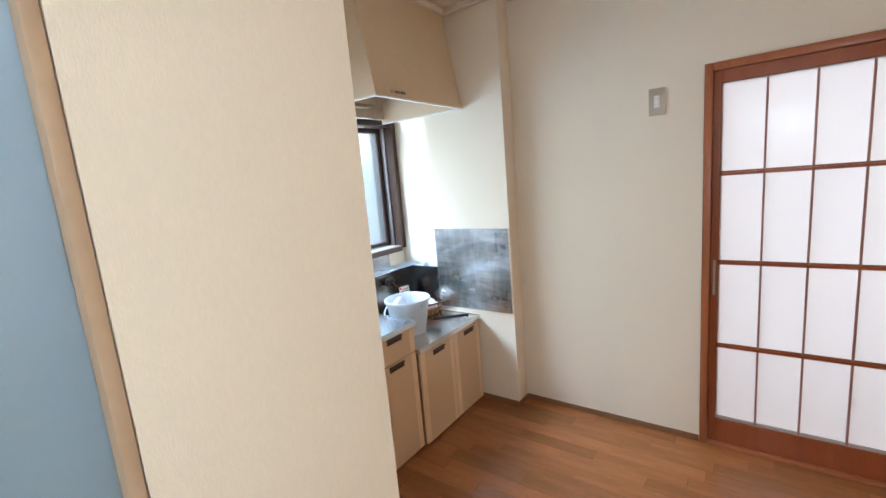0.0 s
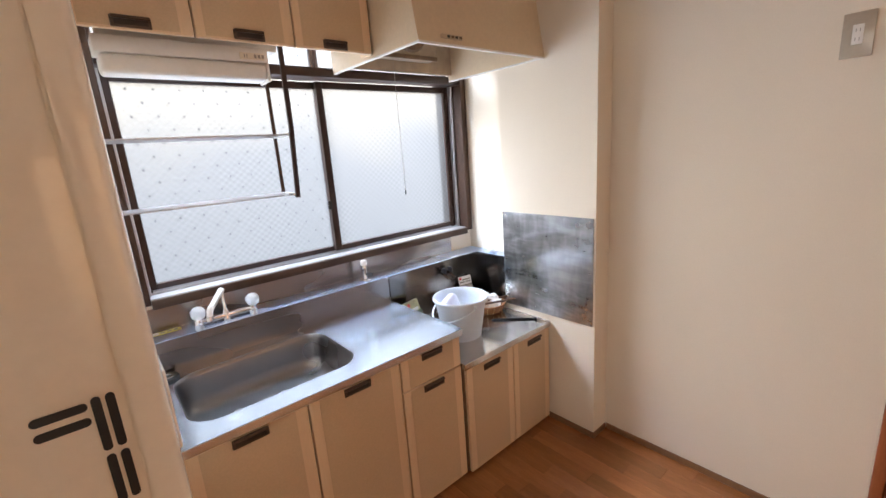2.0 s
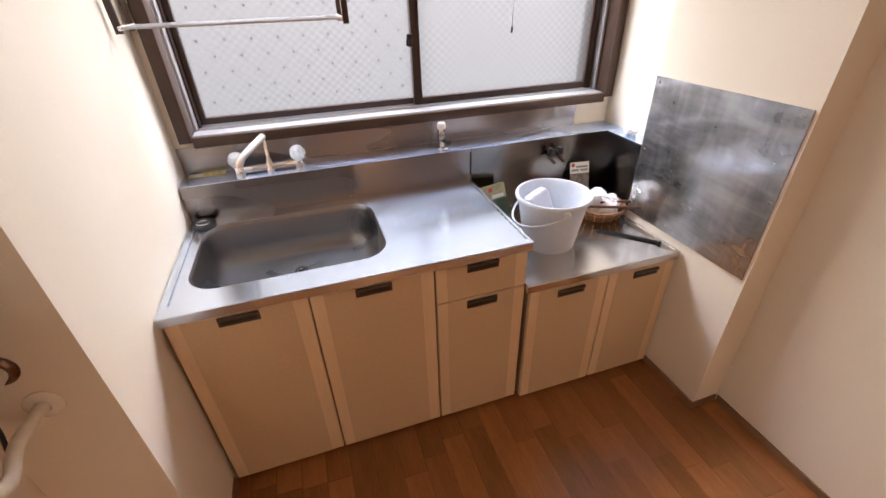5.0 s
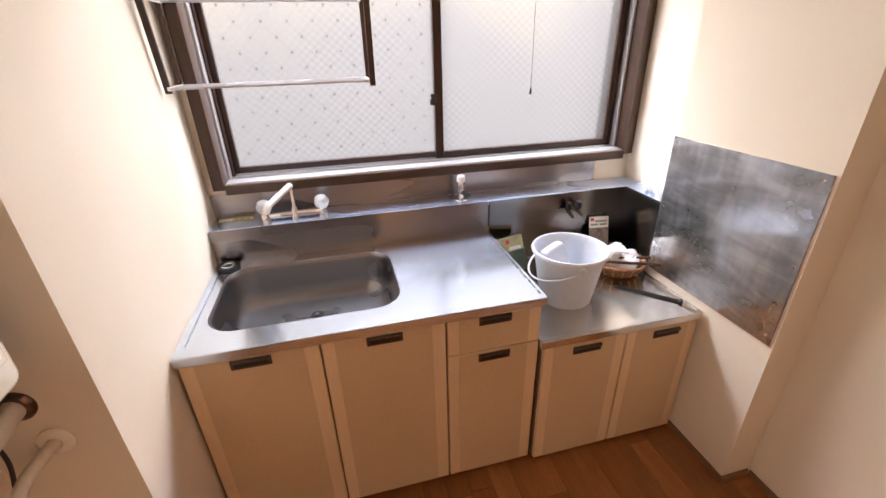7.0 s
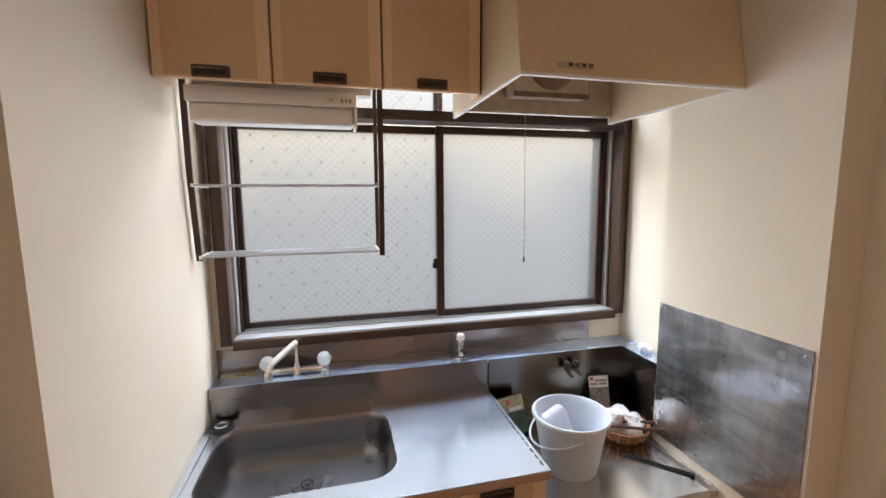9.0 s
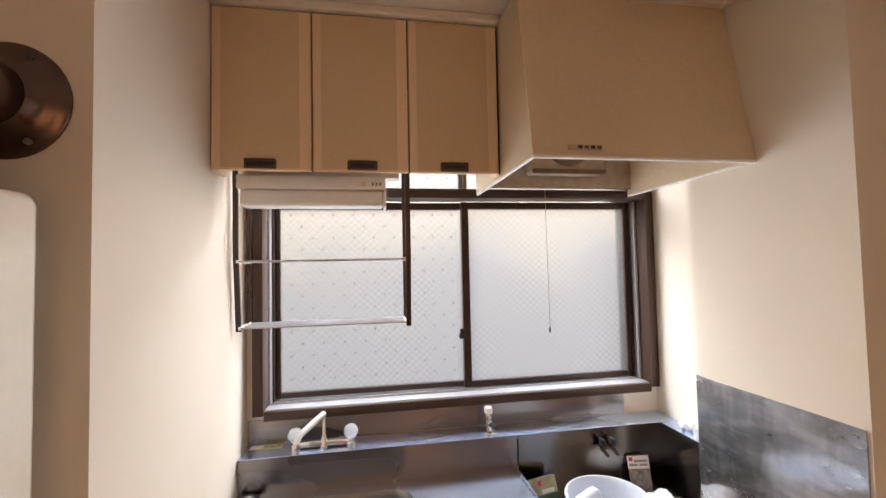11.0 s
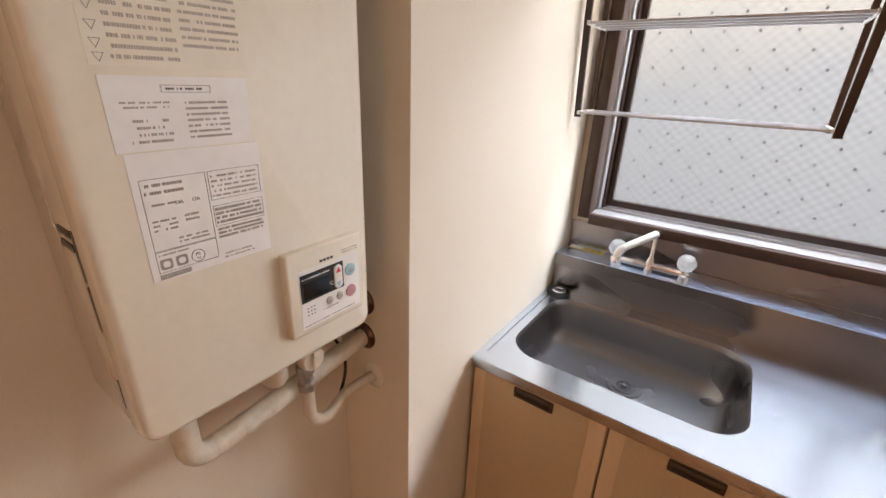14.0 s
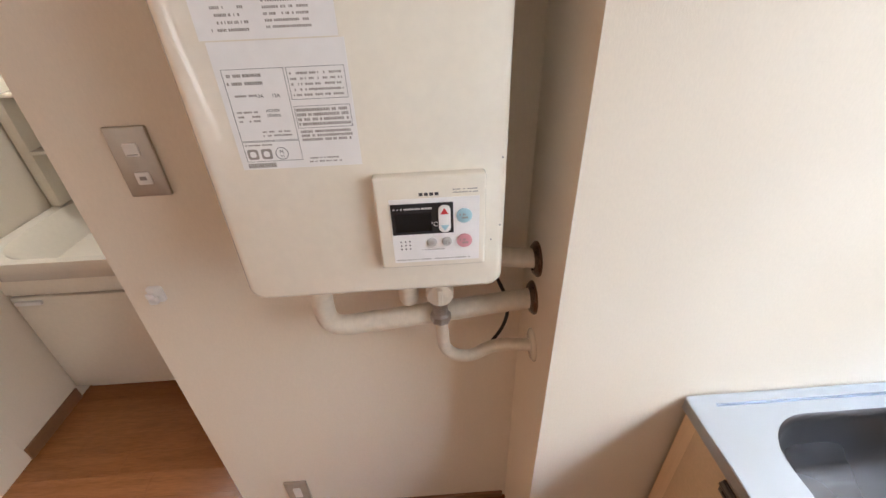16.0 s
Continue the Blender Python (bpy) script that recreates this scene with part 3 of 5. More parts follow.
lk = part("crescent_lock", boxed(0.975, 0.999, 0.822, 0.836, 1.345, 1.395, 0.004), BLACK, win, "black crescent lock")
part("lock_lever", boxed(0.968, 0.978, 0.806, 0.822, 1.35, 1.375, 0.003), BLACK, lk)
bm = bmesh.new()
bmesh.ops.create_grid(bm, x_segments=1, y_segments=1, size=0.5)
for v in bm.verts:
    v.co = Vector((1.75 + v.co.x * 4.7, 1.9, 2.9 + v.co.y * 7.0))
structure(part("backdrop", bm, OUTSIDE), "bright pale daylight outside the frosted window", "backdrop")

# ---- paper sliding doors ----
dr = structure(thing("door_1", (EAST, -2.2, FLOOR), "closed red-brown wooden sliding doors with white paper panes", "sliding door"), "", "")
part("frame_post", boxed(1.972, 2.10, -1.398, -1.362, FLOOR, 2.043, 0.003), FRAMEWOOD, dr, smooth=True)
part("frame_post", boxed(1.972, 2.10, -3.12, -3.085, FLOOR, 2.043, 0.003), FRAMEWOOD, dr, smooth=True)
part("frame_head", boxed(1.972, 2.10, -3.084, -1.399, 2.005, 2.043, 0.003), FRAMEWOOD, dr, smooth=True)
part("threshold", boxed(1.965, 2.10, -3.084, -1.399, FLOOR, FLOOR + 0.018, 0.003), FRAMEWOOD, dr, smooth=True)


# added strips block light leaking round the panel edges
part("frame_stop", boxed(2.024, 2.06, -1.43, -1.3985, FLOOR + 0.019, 2.0045), FRAMEWOOD, dr)
part("frame_stop", boxed(2.0232, 2.0285, -3.08, -1.431, 1.985, 2.0045), FRAMEWOOD, dr)


def shoji(y1, x, name):
    """One sliding panel whose edge nearest the window lies at y1, four panes wide and four high."""
    wide, z0, z1 = 0.79, FLOOR + 0.02, 2.003
    s = part(name, boxed(x, x + 0.03, y1 - 0.035, y1, z0, z1, 0.002, 1), SHOJIWOOD, dr, "red-brown lacquered sliding panel")
    part("stile", boxed(x, x + 0.03, y1 - wide, y1 - wide + 0.035, z0, z1, 0.002, 1), SHOJIWOOD, s)
    part("top_rail", boxed(x, x + 0.03, y1 - wide + 0.035, y1 - 0.035, 1.945, z1, 0.002, 1), SHOJIWOOD, s)
    part("bottom_rail", boxed(x, x + 0.03, y1 - wide + 0.035, y1 - 0.035, z0, 0.142, 0.002, 1), SHOJIWOOD, s)
    ys = [y1 - 0.035 - i * (wide - 0.07) / 4 for i in range(5)]
    zs = [0.142, 0.572, 1.034, 1.497, 1.945]
    for z in zs[1:-1]:
        part("cross_bar", boxed(x + 0.004, x + 0.018, ys[4], ys[0], z - 0.0075, z + 0.0075), SHOJIWOOD, s)
    for y in ys[1:-1]:
        for za, zb in zip(zs, zs[1:]):
            part("upright_bar", boxed(x + 0.006, x + 0.018, y - 0.0045, y + 0.0045, za + 0.0078, zb - 0.0078), PALEBAR, s)
    for ya, yb in zip(ys, ys[1:]):
        for za, zb in zip(zs, zs[1:]):
            part("paper_pane", boxed(x + 0.0185, x + 0.0195, yb + 0.001, ya - 0.001, za + 0.001, zb - 0.001), WASHI, s)
    # added strips behind the paper block light leaks and darken its edges
    xb = x + 0.0198
    for ya, yb in ((ys[0], ys[0] - 0.007), (ys[4] + 0.007, ys[4])):
        part("paper_bead", boxed(xb, xb + 0.006, yb, ya, zs[0], zs[4]), SHOJIWOOD, s)
    for za, zb in ((zs[0], zs[0] + 0.007), (zs[4] - 0.007, zs[4])):
        part("paper_bead", boxed(xb, xb + 0.006, ys[4] + 0.0072, ys[0] - 0.0072, za, zb), SHOJIWOOD, s)
    for z in zs[:-1]:
        part("cross_bar", boxed(x + 0.010, x + 0.018, ys[4], ys[0], z + 0.008 if z > 0.2 else z, z + 0.016), material("grey_bar_edge", (0.42, 0.36, 0.33), 0.5) if z == zs[0] else SHOJIWOOD, s)
    return s


s1 = shoji(-1.40, 1.992, "sliding_panel")
part("finger_pull", boxed(1.989, 1.9925, -1.424, -1.412, 0.86, 1.05, 0.001), BRASS, s1, "slim metal finger pull")
shoji(-2.29, 2.03, "sliding_panel")

# ---- counter ----
SINKTOP, GASTOP, LEDGE, SPLASH = 0.80, 0.622, 0.945, 0.61
top = thing("sink_worktop", (0.59, 0.3, SINKTOP), "brushed stainless steel sink worktop with a deep rounded bowl", "sink")
bm = bmesh.new()
CX, CY = 0.378, 0.322
inner = round_rect(CX, CY, 0.318, 0.222, 0.10, 8)
outer = []
X0, X1, Y0, Y1 = 0.004, 1.178, 0.0, SPLASH
for x, y in inner:
    dx, dy = x - CX, y - CY
    t = min((X1 - CX) / dx if dx > 0 else 9e9, (X0 - CX) / dx if dx < 0 else 9e9, (Y1 - CY) / dy if dy > 0 else 9e9, (Y0 - CY) / dy if dy < 0 else 9e9)
    outer.append((CX + dx * t, CY + dy * t))
ro = [bm.verts.new((x, y, SINKTOP)) for x, y in outer]
ri = [bm.verts.new((x, y, SINKTOP)) for x, y in inner]
for i in range(len(ro)):
    j = (i + 1) % len(ro)
    bm.faces.new((ro[i], ro[j], ri[j], ri[i]))
for cx, cy in ((X0, Y0), (X1, Y0), (X1, Y1), (X0, Y1)):
    near = sorted(range(len(ro)), key=lambda i: (ro[i].co.x - cx) ** 2 + (ro[i].co.y - cy) ** 2)
    a = next(i for i in near if abs(ro[i].co.x - cx) < 1e-6)
    b = next(i for i in near if abs(ro[i].co.y - cy) < 1e-6)
    if a != b:
        bm.faces.new((ro[a], ro[b], bm.verts.new((cx, cy, SINKTOP))))
part("top_sheet", bm, STEEL, top)
bm = bmesh.new()
bx(bm, X0, X1, -0.001, 0.012, SINKTOP - 0.034, SINKTOP - 0.0005, 0.002, 1)
part("front_edge", bm, STEEL, top, "folded steel front edge")
part("end_edge", boxed(1.166, 1.1785, 0.013, SPLASH, SINKTOP - 0.034, SINKTOP - 0.0005, 0.002, 1), STEEL, top)
for i in range(15):
    y = 0.028 + i * 0.038
    part("edge_slot", boxed(1.1605, 1.1665, y, y + 0.024, SINKTOP - 0.001, SINKTOP + 0.0006), SHADOWGAP, top)
bm = bmesh.new()
rod(bm, (X0 + 0.024, 0.05, SINKTOP), (X0 + 0.024, 0.55, SINKTOP), 0.004, seg=8)
part("drip_ridge", bm, STEEL, top, smooth=True)
loops = []
for off, z, r in ((0.0, 0.0, 0.10), (0.004, -0.004, 0.098), (0.008, -0.02, 0.096), (0.016, -0.10, 0.094), (0.024, -0.138, 0.092), (0.038, -0.158, 0.085), (0.06, -0.168, 0.07), (0.13, -0.176, 0.03)):
    loops.append([(x, y, SINKTOP + z) for x, y in round_rect(CX, CY, 0.318 - off, 0.222 - off, r, 8)])
part("bowl", loft(bmesh.new(), loops, False, True), BOWL, top, "satin steel bowl, its shade put into a darker colour", smooth=True)
dm = Matrix.Translation((0.38, 0.385, SINKTOP - 0.1755))
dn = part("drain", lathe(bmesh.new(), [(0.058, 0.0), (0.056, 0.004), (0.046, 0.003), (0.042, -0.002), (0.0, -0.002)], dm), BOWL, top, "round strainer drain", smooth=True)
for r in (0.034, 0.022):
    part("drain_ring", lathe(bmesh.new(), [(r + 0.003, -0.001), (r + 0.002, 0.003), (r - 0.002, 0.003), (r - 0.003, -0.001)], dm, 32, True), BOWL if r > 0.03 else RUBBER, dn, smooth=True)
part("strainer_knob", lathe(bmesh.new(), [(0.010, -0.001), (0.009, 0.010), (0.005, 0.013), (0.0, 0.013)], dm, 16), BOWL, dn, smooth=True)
om = Matrix.Translation((0.056, 0.562, SINKTOP)) @ Matrix.Diagonal((1.22, 1.22, 1.3, 1))
ov = part("waste_stopper", lathe(bmesh.new(), [(0.037, 0.0), (0.037, 0.006), (0.032, 0.010), (0.026, 0.008), (0.0, 0.008)], om), RUBBER, top, "black rubber waste stopper", smooth=True)
part("stopper_ring", lathe(bmesh.new(), [(0.022, 0.0085), (0.020, 0.011), (0.013, 0.011), (0.012, 0.0085)], om, 24, True), STEEL, ov, smooth=True)

splash = thing("splashback", (0.9, SPLASH, SINKTOP), "stainless steel splashback with a broad ledge below the window", "splashback")
part("upright", boxed(0.004, 1.1785, SPLASH, SPLASH + 0.008, SINKTOP - 0.001, LEDGE - 0.004), DIMSTEEL, splash)
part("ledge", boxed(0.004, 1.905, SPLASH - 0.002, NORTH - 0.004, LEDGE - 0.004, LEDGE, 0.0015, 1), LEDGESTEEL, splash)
part("upstand", boxed(0.004, 1.80, NORTH - 0.004, NORTH - 0.001, LEDGE, 1.0495), DIMSTEEL, splash)
part("gas_upright", boxed(1.186, 1.892, SPLASH, SPLASH + 0.008, GASTOP, LEDGE - 0.004), DARKSTEEL, splash, "steel behind the hob shelf, dark reflection put into its colour")
part("wing_ledge", boxed(1.889, 1.984, 0.326, NORTH - 0.005, LEDGE - 0.004, LEDGE + 0.001, 0.0015, 1), LEDGESTEEL, splash)
part("wing_upright", boxed(1.889, 1.897, 0.326, SPLASH - 0.001, GASTOP, LEDGE - 0.004), DARKSTEEL, splash, "steel return with the dark reflection put into its colour")
part("joint_slit", boxed(1.180, 1.1845, SPLASH - 0.003, SPLASH + 0.006, SINKTOP + 0.02, LEDGE - 0.02), SHADOWGAP, splash)

hob = thing("hob_shelf_top", (1.5, 0.3, GASTOP), "low stainless steel worktop for a gas hob", "worktop")
part("top_sheet", boxed(1.162, 1.852, 0.0, SPLASH - 0.001, GASTOP - 0.003, GASTOP, 0.001, 1), HOBSTEEL, hob)
part("front_edge", boxed(1.162, 1.852, -0.022, 0.0, GASTOP - 0.032, GASTOP + 0.001, 0.002, 1), HOBSTEEL, hob)
bm = bmesh.new()
rod(bm, (1.842, 0.0, GASTOP), (1.842, 0.6, GASTOP), 0.004, seg=8)
part("drip_ridge", bm, HOBSTEEL, hob, smooth=True)

pn = thing("steel_wall_panel", (1.855, 0.0, 0.66), "smeared stainless steel splash panel screwed to the pillar", "wall panel")
part("sheet", boxed(1.8515, 1.8555, -0.284, 0.318, 0.657, 1.241, 0.0008, 1), PANEL, pn)
for y, z in ((0.295, 1.22), (-0.26, 1.22), (0.30, 0.95), (-0.268, 0.95), (0.30, 0.70), (-0.262, 0.69)):
    part("screw", lathe(bmesh.new(), [(0.006, 0), (0.005, 0.002), (0.0, 0.003)], Matrix.Translation((1.8515, y, z)) @ pose(0, 0, 0, 0, -90, 0), 12), CHROME, pn, smooth=True)


# ---- cabinets ----
def pull(x, z, y, parent, wide=0.118):
    """Recessed metal pull with a curved lip; a dark sheet paints the shade of its hollow."""
    h = part("handle", boxed(x - wide / 2, x + wide / 2, y - 0.006, y, z - 0.017, z + 0.017, 0.003), PULL, parent, "brown metal pull", smooth=True)
    bm = boxed(x - wide / 2 + 0.010, x + wide / 2 - 0.010, y - 0.0066, y - 0.0055, z - 0.009, z + 0.011)
    part("pocket", bm, SHADOWGAP, h)
    bm = bmesh.new()
    rod(bm, (x - wide / 2 + 0.004, y - 0.009, z + 0.012), (x + wide / 2 - 0.004, y - 0.009, z + 0.012), 0.0055, seg=10)
    part("lip", bm, PULL, h, smooth=True)
    return h


def front(x0, x1, z0, z1, y, parent, hx, hz, strips=(0.045, 0.045), name="door"):
    d = part(name, boxed(x0, x1, y, y + 0.018, z0, z1, 0.0025, 1), STRIPE, parent, "pale edged cream laminate front")
    part("panel", boxed(x0 + strips[0], x1 - strips[1], y - 0.0012, y + 0.001, z0 + 0.003, z1 - 0.003), DOORCREAM, d, "fine linen-patterned centre panel")
    pull(hx, hz, y - 0.0012, d)
    return d


def fr(x0, x1, z0, z1, hx, hz, nm="door"):
    return (x0, x1, z0, z1, hx, hz, nm)


def base(name, x0, x1, ztop, y, fronts, label):
    u = thing(name, ((x0 + x1) / 2, 0.3, FLOOR), label, "kitchen cabinet", "base cabinets")
    high = ztop - 0.19 if ztop > 0.7 else ztop - 0.004
    part("body", boxed(x0 + 0.002, x1 - 0.002, y + 0.020, SPLASH - 0.002, 0.0, high), CARCASS, u)
    part("top_rail", boxed(x0 + 0.002, x1 - 0.002, y + 0.020, y + 0.04, high, ztop - 0.0345 if ztop > 0.7 else high + 0.0005), CARCASS, u)
    part("plinth", boxed(x0 + 0.004, x1 - 0.004, y + 0.055, SPLASH - 0.01, FLOOR, -0.0005), CARCASS, u)
    for a, b, c, d, hx, hz, nm in fronts:
        front(a, b, c, d, y, u, hx, hz, (0.04, 0.045), nm)
    return u


base("sink_cabinet", 0.008, 0.818, SINKTOP, 0.006, [fr(0.012, 0.408, 0.004, 0.764, 0.208, 0.742), fr(0.414, 0.814, 0.004, 0.764, 0.612, 0.742)],
     "cream two-door sink cabinet with brown metal pulls")
base("drawer_cabinet", 0.818, 1.172, SINKTOP, 0.006, [fr(0.820, 1.162, 0.004, 0.612, 0.99, 0.588), fr(0.820, 1.162, 0.617, 0.764, 0.99, 0.745, "drawer")],
     "narrow cream cabinet with a drawer over a door")
base("hob_cabinet", 1.174, 1.854, GASTOP - 0.030, -0.012, [fr(1.178, 1.522, 0.004, 0.588, 1.355, 0.552), fr(1.528, 1.846, 0.004, 0.588, 1.703, 0.552)],
     "low cream two-door cabinet under the hob shelf")

wall_unit = thing("wall_cabinet", (0.52, 0.5, 2.055), "cream three-door wall cabinet hung over the window", "wall cabinet")
part("body", boxed(0.003, 1.04, 0.341, NORTH - 0.034, 2.166, 2.643), CARCASS, wall_unit)
# added filler blocks window glow in the gaps between the doors
part("front_rail", boxed(0.003, 1.04, 0.3385, 0.3405, 2.06, 2.166), CARCASS, wall_unit)
part("side_cheek", boxed(0.003, 0.018, 0.341, 0.44, 2.058, 2.1545), STRIPE, wall_unit)
part("side_cheek", boxed(1.025, 1.04, 0.341, 0.40, 2.058, 2.1545), STRIPE, wall_unit)
part("underside", boxed(0.003, 1.04, 0.341, NORTH - 0.034, 2.155, 2.1655), STRIPE, wall_unit, "pale laminate underside")
for i, (a, b) in enumerate(((0.006, 0.340), (0.346, 0.688), (0.694, 1.037))):
    d = part("door", boxed(a, b, 0.32, 0.338, 2.058, 2.640, 0.0025, 1), STRIPE, wall_unit, "pale edged cream laminate front")
    part("panel", boxed(a + 0.030, b - 0.040, 0.3188, 0.321, 2.066, 2.634), DOORCREAM, d, "fine linen-patterned centre panel")
    pull((0.167, 0.520, 0.862)[i], 2.080, 0.3188, d, 0.108)

# ---- range hood ----
HX0, HX1, HZ = 1.047, 1.855, 2.050
hood = thing("range_hood", (1.45, 0.35, HZ), "cream painted box range hood over the hob shelf", "range hood")


def slope_y(z):
    return 0.10 * (z - HZ) / 0.57


bm = bmesh.new()
zt = CEIL - 0.03
vs = [[bm.verts.new((x, slope_y(z) + dy, z)) for x in (HX0, HX1)] for z, dy in ((HZ, 0), (zt, 0), (zt, 0.012), (HZ, 0.012))]
for i in range(4):
    a, b = vs[i], vs[(i + 1) % 4]
    bm.faces.new((a[0], a[1], b[1], b[0]))
bm.faces.new([v[0] for v in vs])
bm.faces.new([v[1] for v in reversed(vs)])
part("front_panel", bm, HOODPAINT, hood)


def side(x0, x1, y_back, mt, nm):
    bm = bmesh.new()
    q = [(slope_y(HZ) + 0.0125, HZ), (y_back, HZ), (y_back, zt), (slope_y(zt) + 0.0125, zt)]
    a = [bm.verts.new((x0, y, z)) for y, z in q]
    b = [bm.verts.new((x1, y, z)) for y, z in q]
    bm.faces.new(a)
    bm.faces.new(list(reversed(b)))
    for i in range(4):
        j = (i + 1) % 4
        bm.faces.new((a[i], b[i], b[j], a[j]))
    part(nm, bm, mt, hood)


side(HX0, HX0 + 0.012, NORTH - 0.036, HOODPAINT, "side_panel")
side(HX1 - 0.012, HX1, NORTH - 0.036, HOODPAINT, "side_panel")
part("rim", boxed(HX0, HX1, -0.003, 0.014, HZ - 0.010, HZ, 0.002, 1), WHITEPLASTIC, hood, "pale bottom rim")
for x in (HX0, HX1 - 0.014):
    part("rim", boxed(x, x + 0.014, 0.0145, NORTH - 0.036, HZ - 0.008, HZ, 0.002, 1), WHITEPLASTIC, hood)
part("inner_back", boxed(HX0 + 0.012, HX1 - 0.012, 0.690, 0.718, 2.078, zt), HOODIN, hood, "stained inner lining, its brown also holding hood shade")
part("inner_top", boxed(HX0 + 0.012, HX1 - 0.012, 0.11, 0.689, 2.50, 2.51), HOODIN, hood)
fan = part("fan_housing", boxed(1.28, 1.66, 0.60, 0.689, 2.13, 2.44, 0.02, 3), HOODIN, hood, "stained fan housing, its brown also holding hood shade", smooth=True)
part("fan_slot", boxed(1.285, 1.655, 0.594, 0.602, 2.126, 2.150, 0.004), GREASE, fan, "dark greasy slot")
part("fan_hub", lathe(bmesh.new(), [(0.12, 0), (0.11, 0.02), (0.04, 0.03), (0.0, 0.03)], Matrix.Translation((1.47, 0.60, 2.28)) @ pose(0, 0, 0, 90, 0, 0)), GREASE, fan, smooth=True)
sw = part("switch_strip", boxed(1.165, 1.280, -0.004, 0.004, 2.068, 2.084, 0.001, 1), material("switch_strip_beige", (0.50, 0.40, 0.28), 0.5), hood, "small push switch strip")
for i in range(4):
    x = 1.196 + i * 0.022
    part("switch", boxed(x, x + 0.015, -0.0065, -0.0035, 2.071, 2.081, 0.001, 1), BLACK if i % 2 == 0 else GREASE, sw)
# thin dark strip paints the shade in the gap between cabinet and hood
part("front_side_shadow_line", boxed(HX0 - 0.003, HX0 - 0.0005, 0.335, 0.345, 2.06, 2.64), SHADOWGAP, wall_unit)

cord = thing("pull_cord", (1.345, 0.585, 1.40), "thin pull cord hanging from the range hood fan", "pull cord")
part("string", rod(bmesh.new(), (1.345, 0.592, 1.42), (1.342, 0.597, 2.13), 0.0011, seg=6), GREYINK, cord)
part("tip", lathe(bmesh.new(), [(0.001, 0.026), (0.004, 0.018), (0.005, 0.0), (0.0, 0.0)], Matrix.Translation((1.345, 0.592, 1.398)), 12), BLACK, cord, smooth=True)

# ---- lamp under the wall cabinet ----
lamp = thing("worktop_lamp", (0.33, 0.45, 2.05), "slim white worktop lamp under the wall cabinet, switched off", "lamp")
part("lamp_body", boxed(0.062, 0.606, 0.400, 0.52, 2.008, 2.060, 0.004), WHITEPLASTIC, lamp, smooth=True)
part("bracket", boxed(0.08, 0.66, 0.44, 0.50, 2.0605, 2.1545), WHITEPLASTIC, lamp)
part("diffuser", boxed(0.070, 0.596, 0.404, 0.50, 1.944, 2.007, 0.014, 4), LAMPWHITE, lamp, "white plastic diffuser", smooth=True)
part("end_cap", boxed(0.597, 0.607, 0.402, 0.51, 1.940, 2.0075, 0.003), WHITEPLASTIC, lamp, smooth=True)
so = part("socket", boxed(0.500, 0.590, 0.3975, 0.401, 2.016, 2.040, 0.001, 1), PALEPRINT, lamp, "socket and switch")
for x in (0.515, 0.524, 0.552, 0.566, 0.580):
    part("socket_slot", boxed(x, x + 0.003 if x < 0.53 else x + 0.009, 0.3965, 0.398, 2.022, 2.035), GREYINK, so)

# ---- hanging dish rack ----
rack = thing("dish_rack", (0.35, 0.62, 2.05), "two-tier hanging dish rack with brown brackets and silver slats", "dish rack")
for x in (0.020, 0.697):
    dy = -0.03 if x > 0.5 else 0.01
    part("front_bracket", bar(bmesh.new(), [(x, 0.525 + dy, 2.1545), (x, 0.530 + dy, 1.76), (x, 0.537 + dy, 1.72), (x, 0.567 + dy, 1.462)], 0.020, 0.010), BRONZE, rack, "dark brown flat bracket")
    part("rear_bracket", boxed(x - 0.008, x + 0.008, 0.708, 0.716, 1.462, 2.1545, 0.001, 1), CASING, rack, "brown rear bracket")
for z, y0 in ((1.478, 0.545), (1.742, 0.515)):
    for i in range(4):
        y = y0 + 0.012 + i * (0.700 - y0 - 0.01) / 3
        part("slat", boxed(0.032, 0.686, y - 0.009, y + 0.009, z - 0.0035, z + 0.0035, 0.0015, 1), SLAT, rack)
    for x in (0.031, 0.687):
        part("slat_holder", boxed(x - 0.004, x + 0.004, y0, 0.710, z - 0.006, z + 0.006, 0.001, 1), WHITEPLASTIC, rack)

# ---- taps ----
tp = thing("mixer_tap", (0.335, 0.665, LEDGE), "chrome two-handle mixer tap with clear acrylic knobs", "tap")
part("tap_bar", boxed(0.205, 0.465, 0.655, 0.685, LEDGE + 0.004, LEDGE + 0.030, 0.008, 3), CHROME, tp, smooth=True)
for x in (0.222, 0.450):
    part("tap_body", lathe(bmesh.new(), [(0.022, 0), (0.022, 0.012), (0.016, 0.018), (0.015, 0.04), (0.019, 0.045), (0.0, 0.045)], Matrix.Translation((x, 0.668, LEDGE)), 20), CHROME, tp, smooth=True)
    prof = [(0.012, 0.045), (0.026, 0.052), (0.031, 0.066), (0.030, 0.080), (0.022, 0.093), (0.010, 0.098), (0.0, 0.098)]
    kb = part("knob", lathe(bmesh.new(), prof, Matrix.Translation((x, 0.664, LEDGE)) @ pose(0, 0, 0, 18, 0, 0), 9), CRYSTAL, tp, "clear fluted acrylic knob")
    part("knob_core", lathe(bmesh.new(), [(0.010, 0.046), (0.013, 0.075), (0.011, 0.088), (0.0, 0.088)], Matrix.Translation((x, 0.664, LEDGE)) @ pose(0, 0, 0, 18, 0, 0), 14), WHITEPLASTIC, kb, smooth=True)
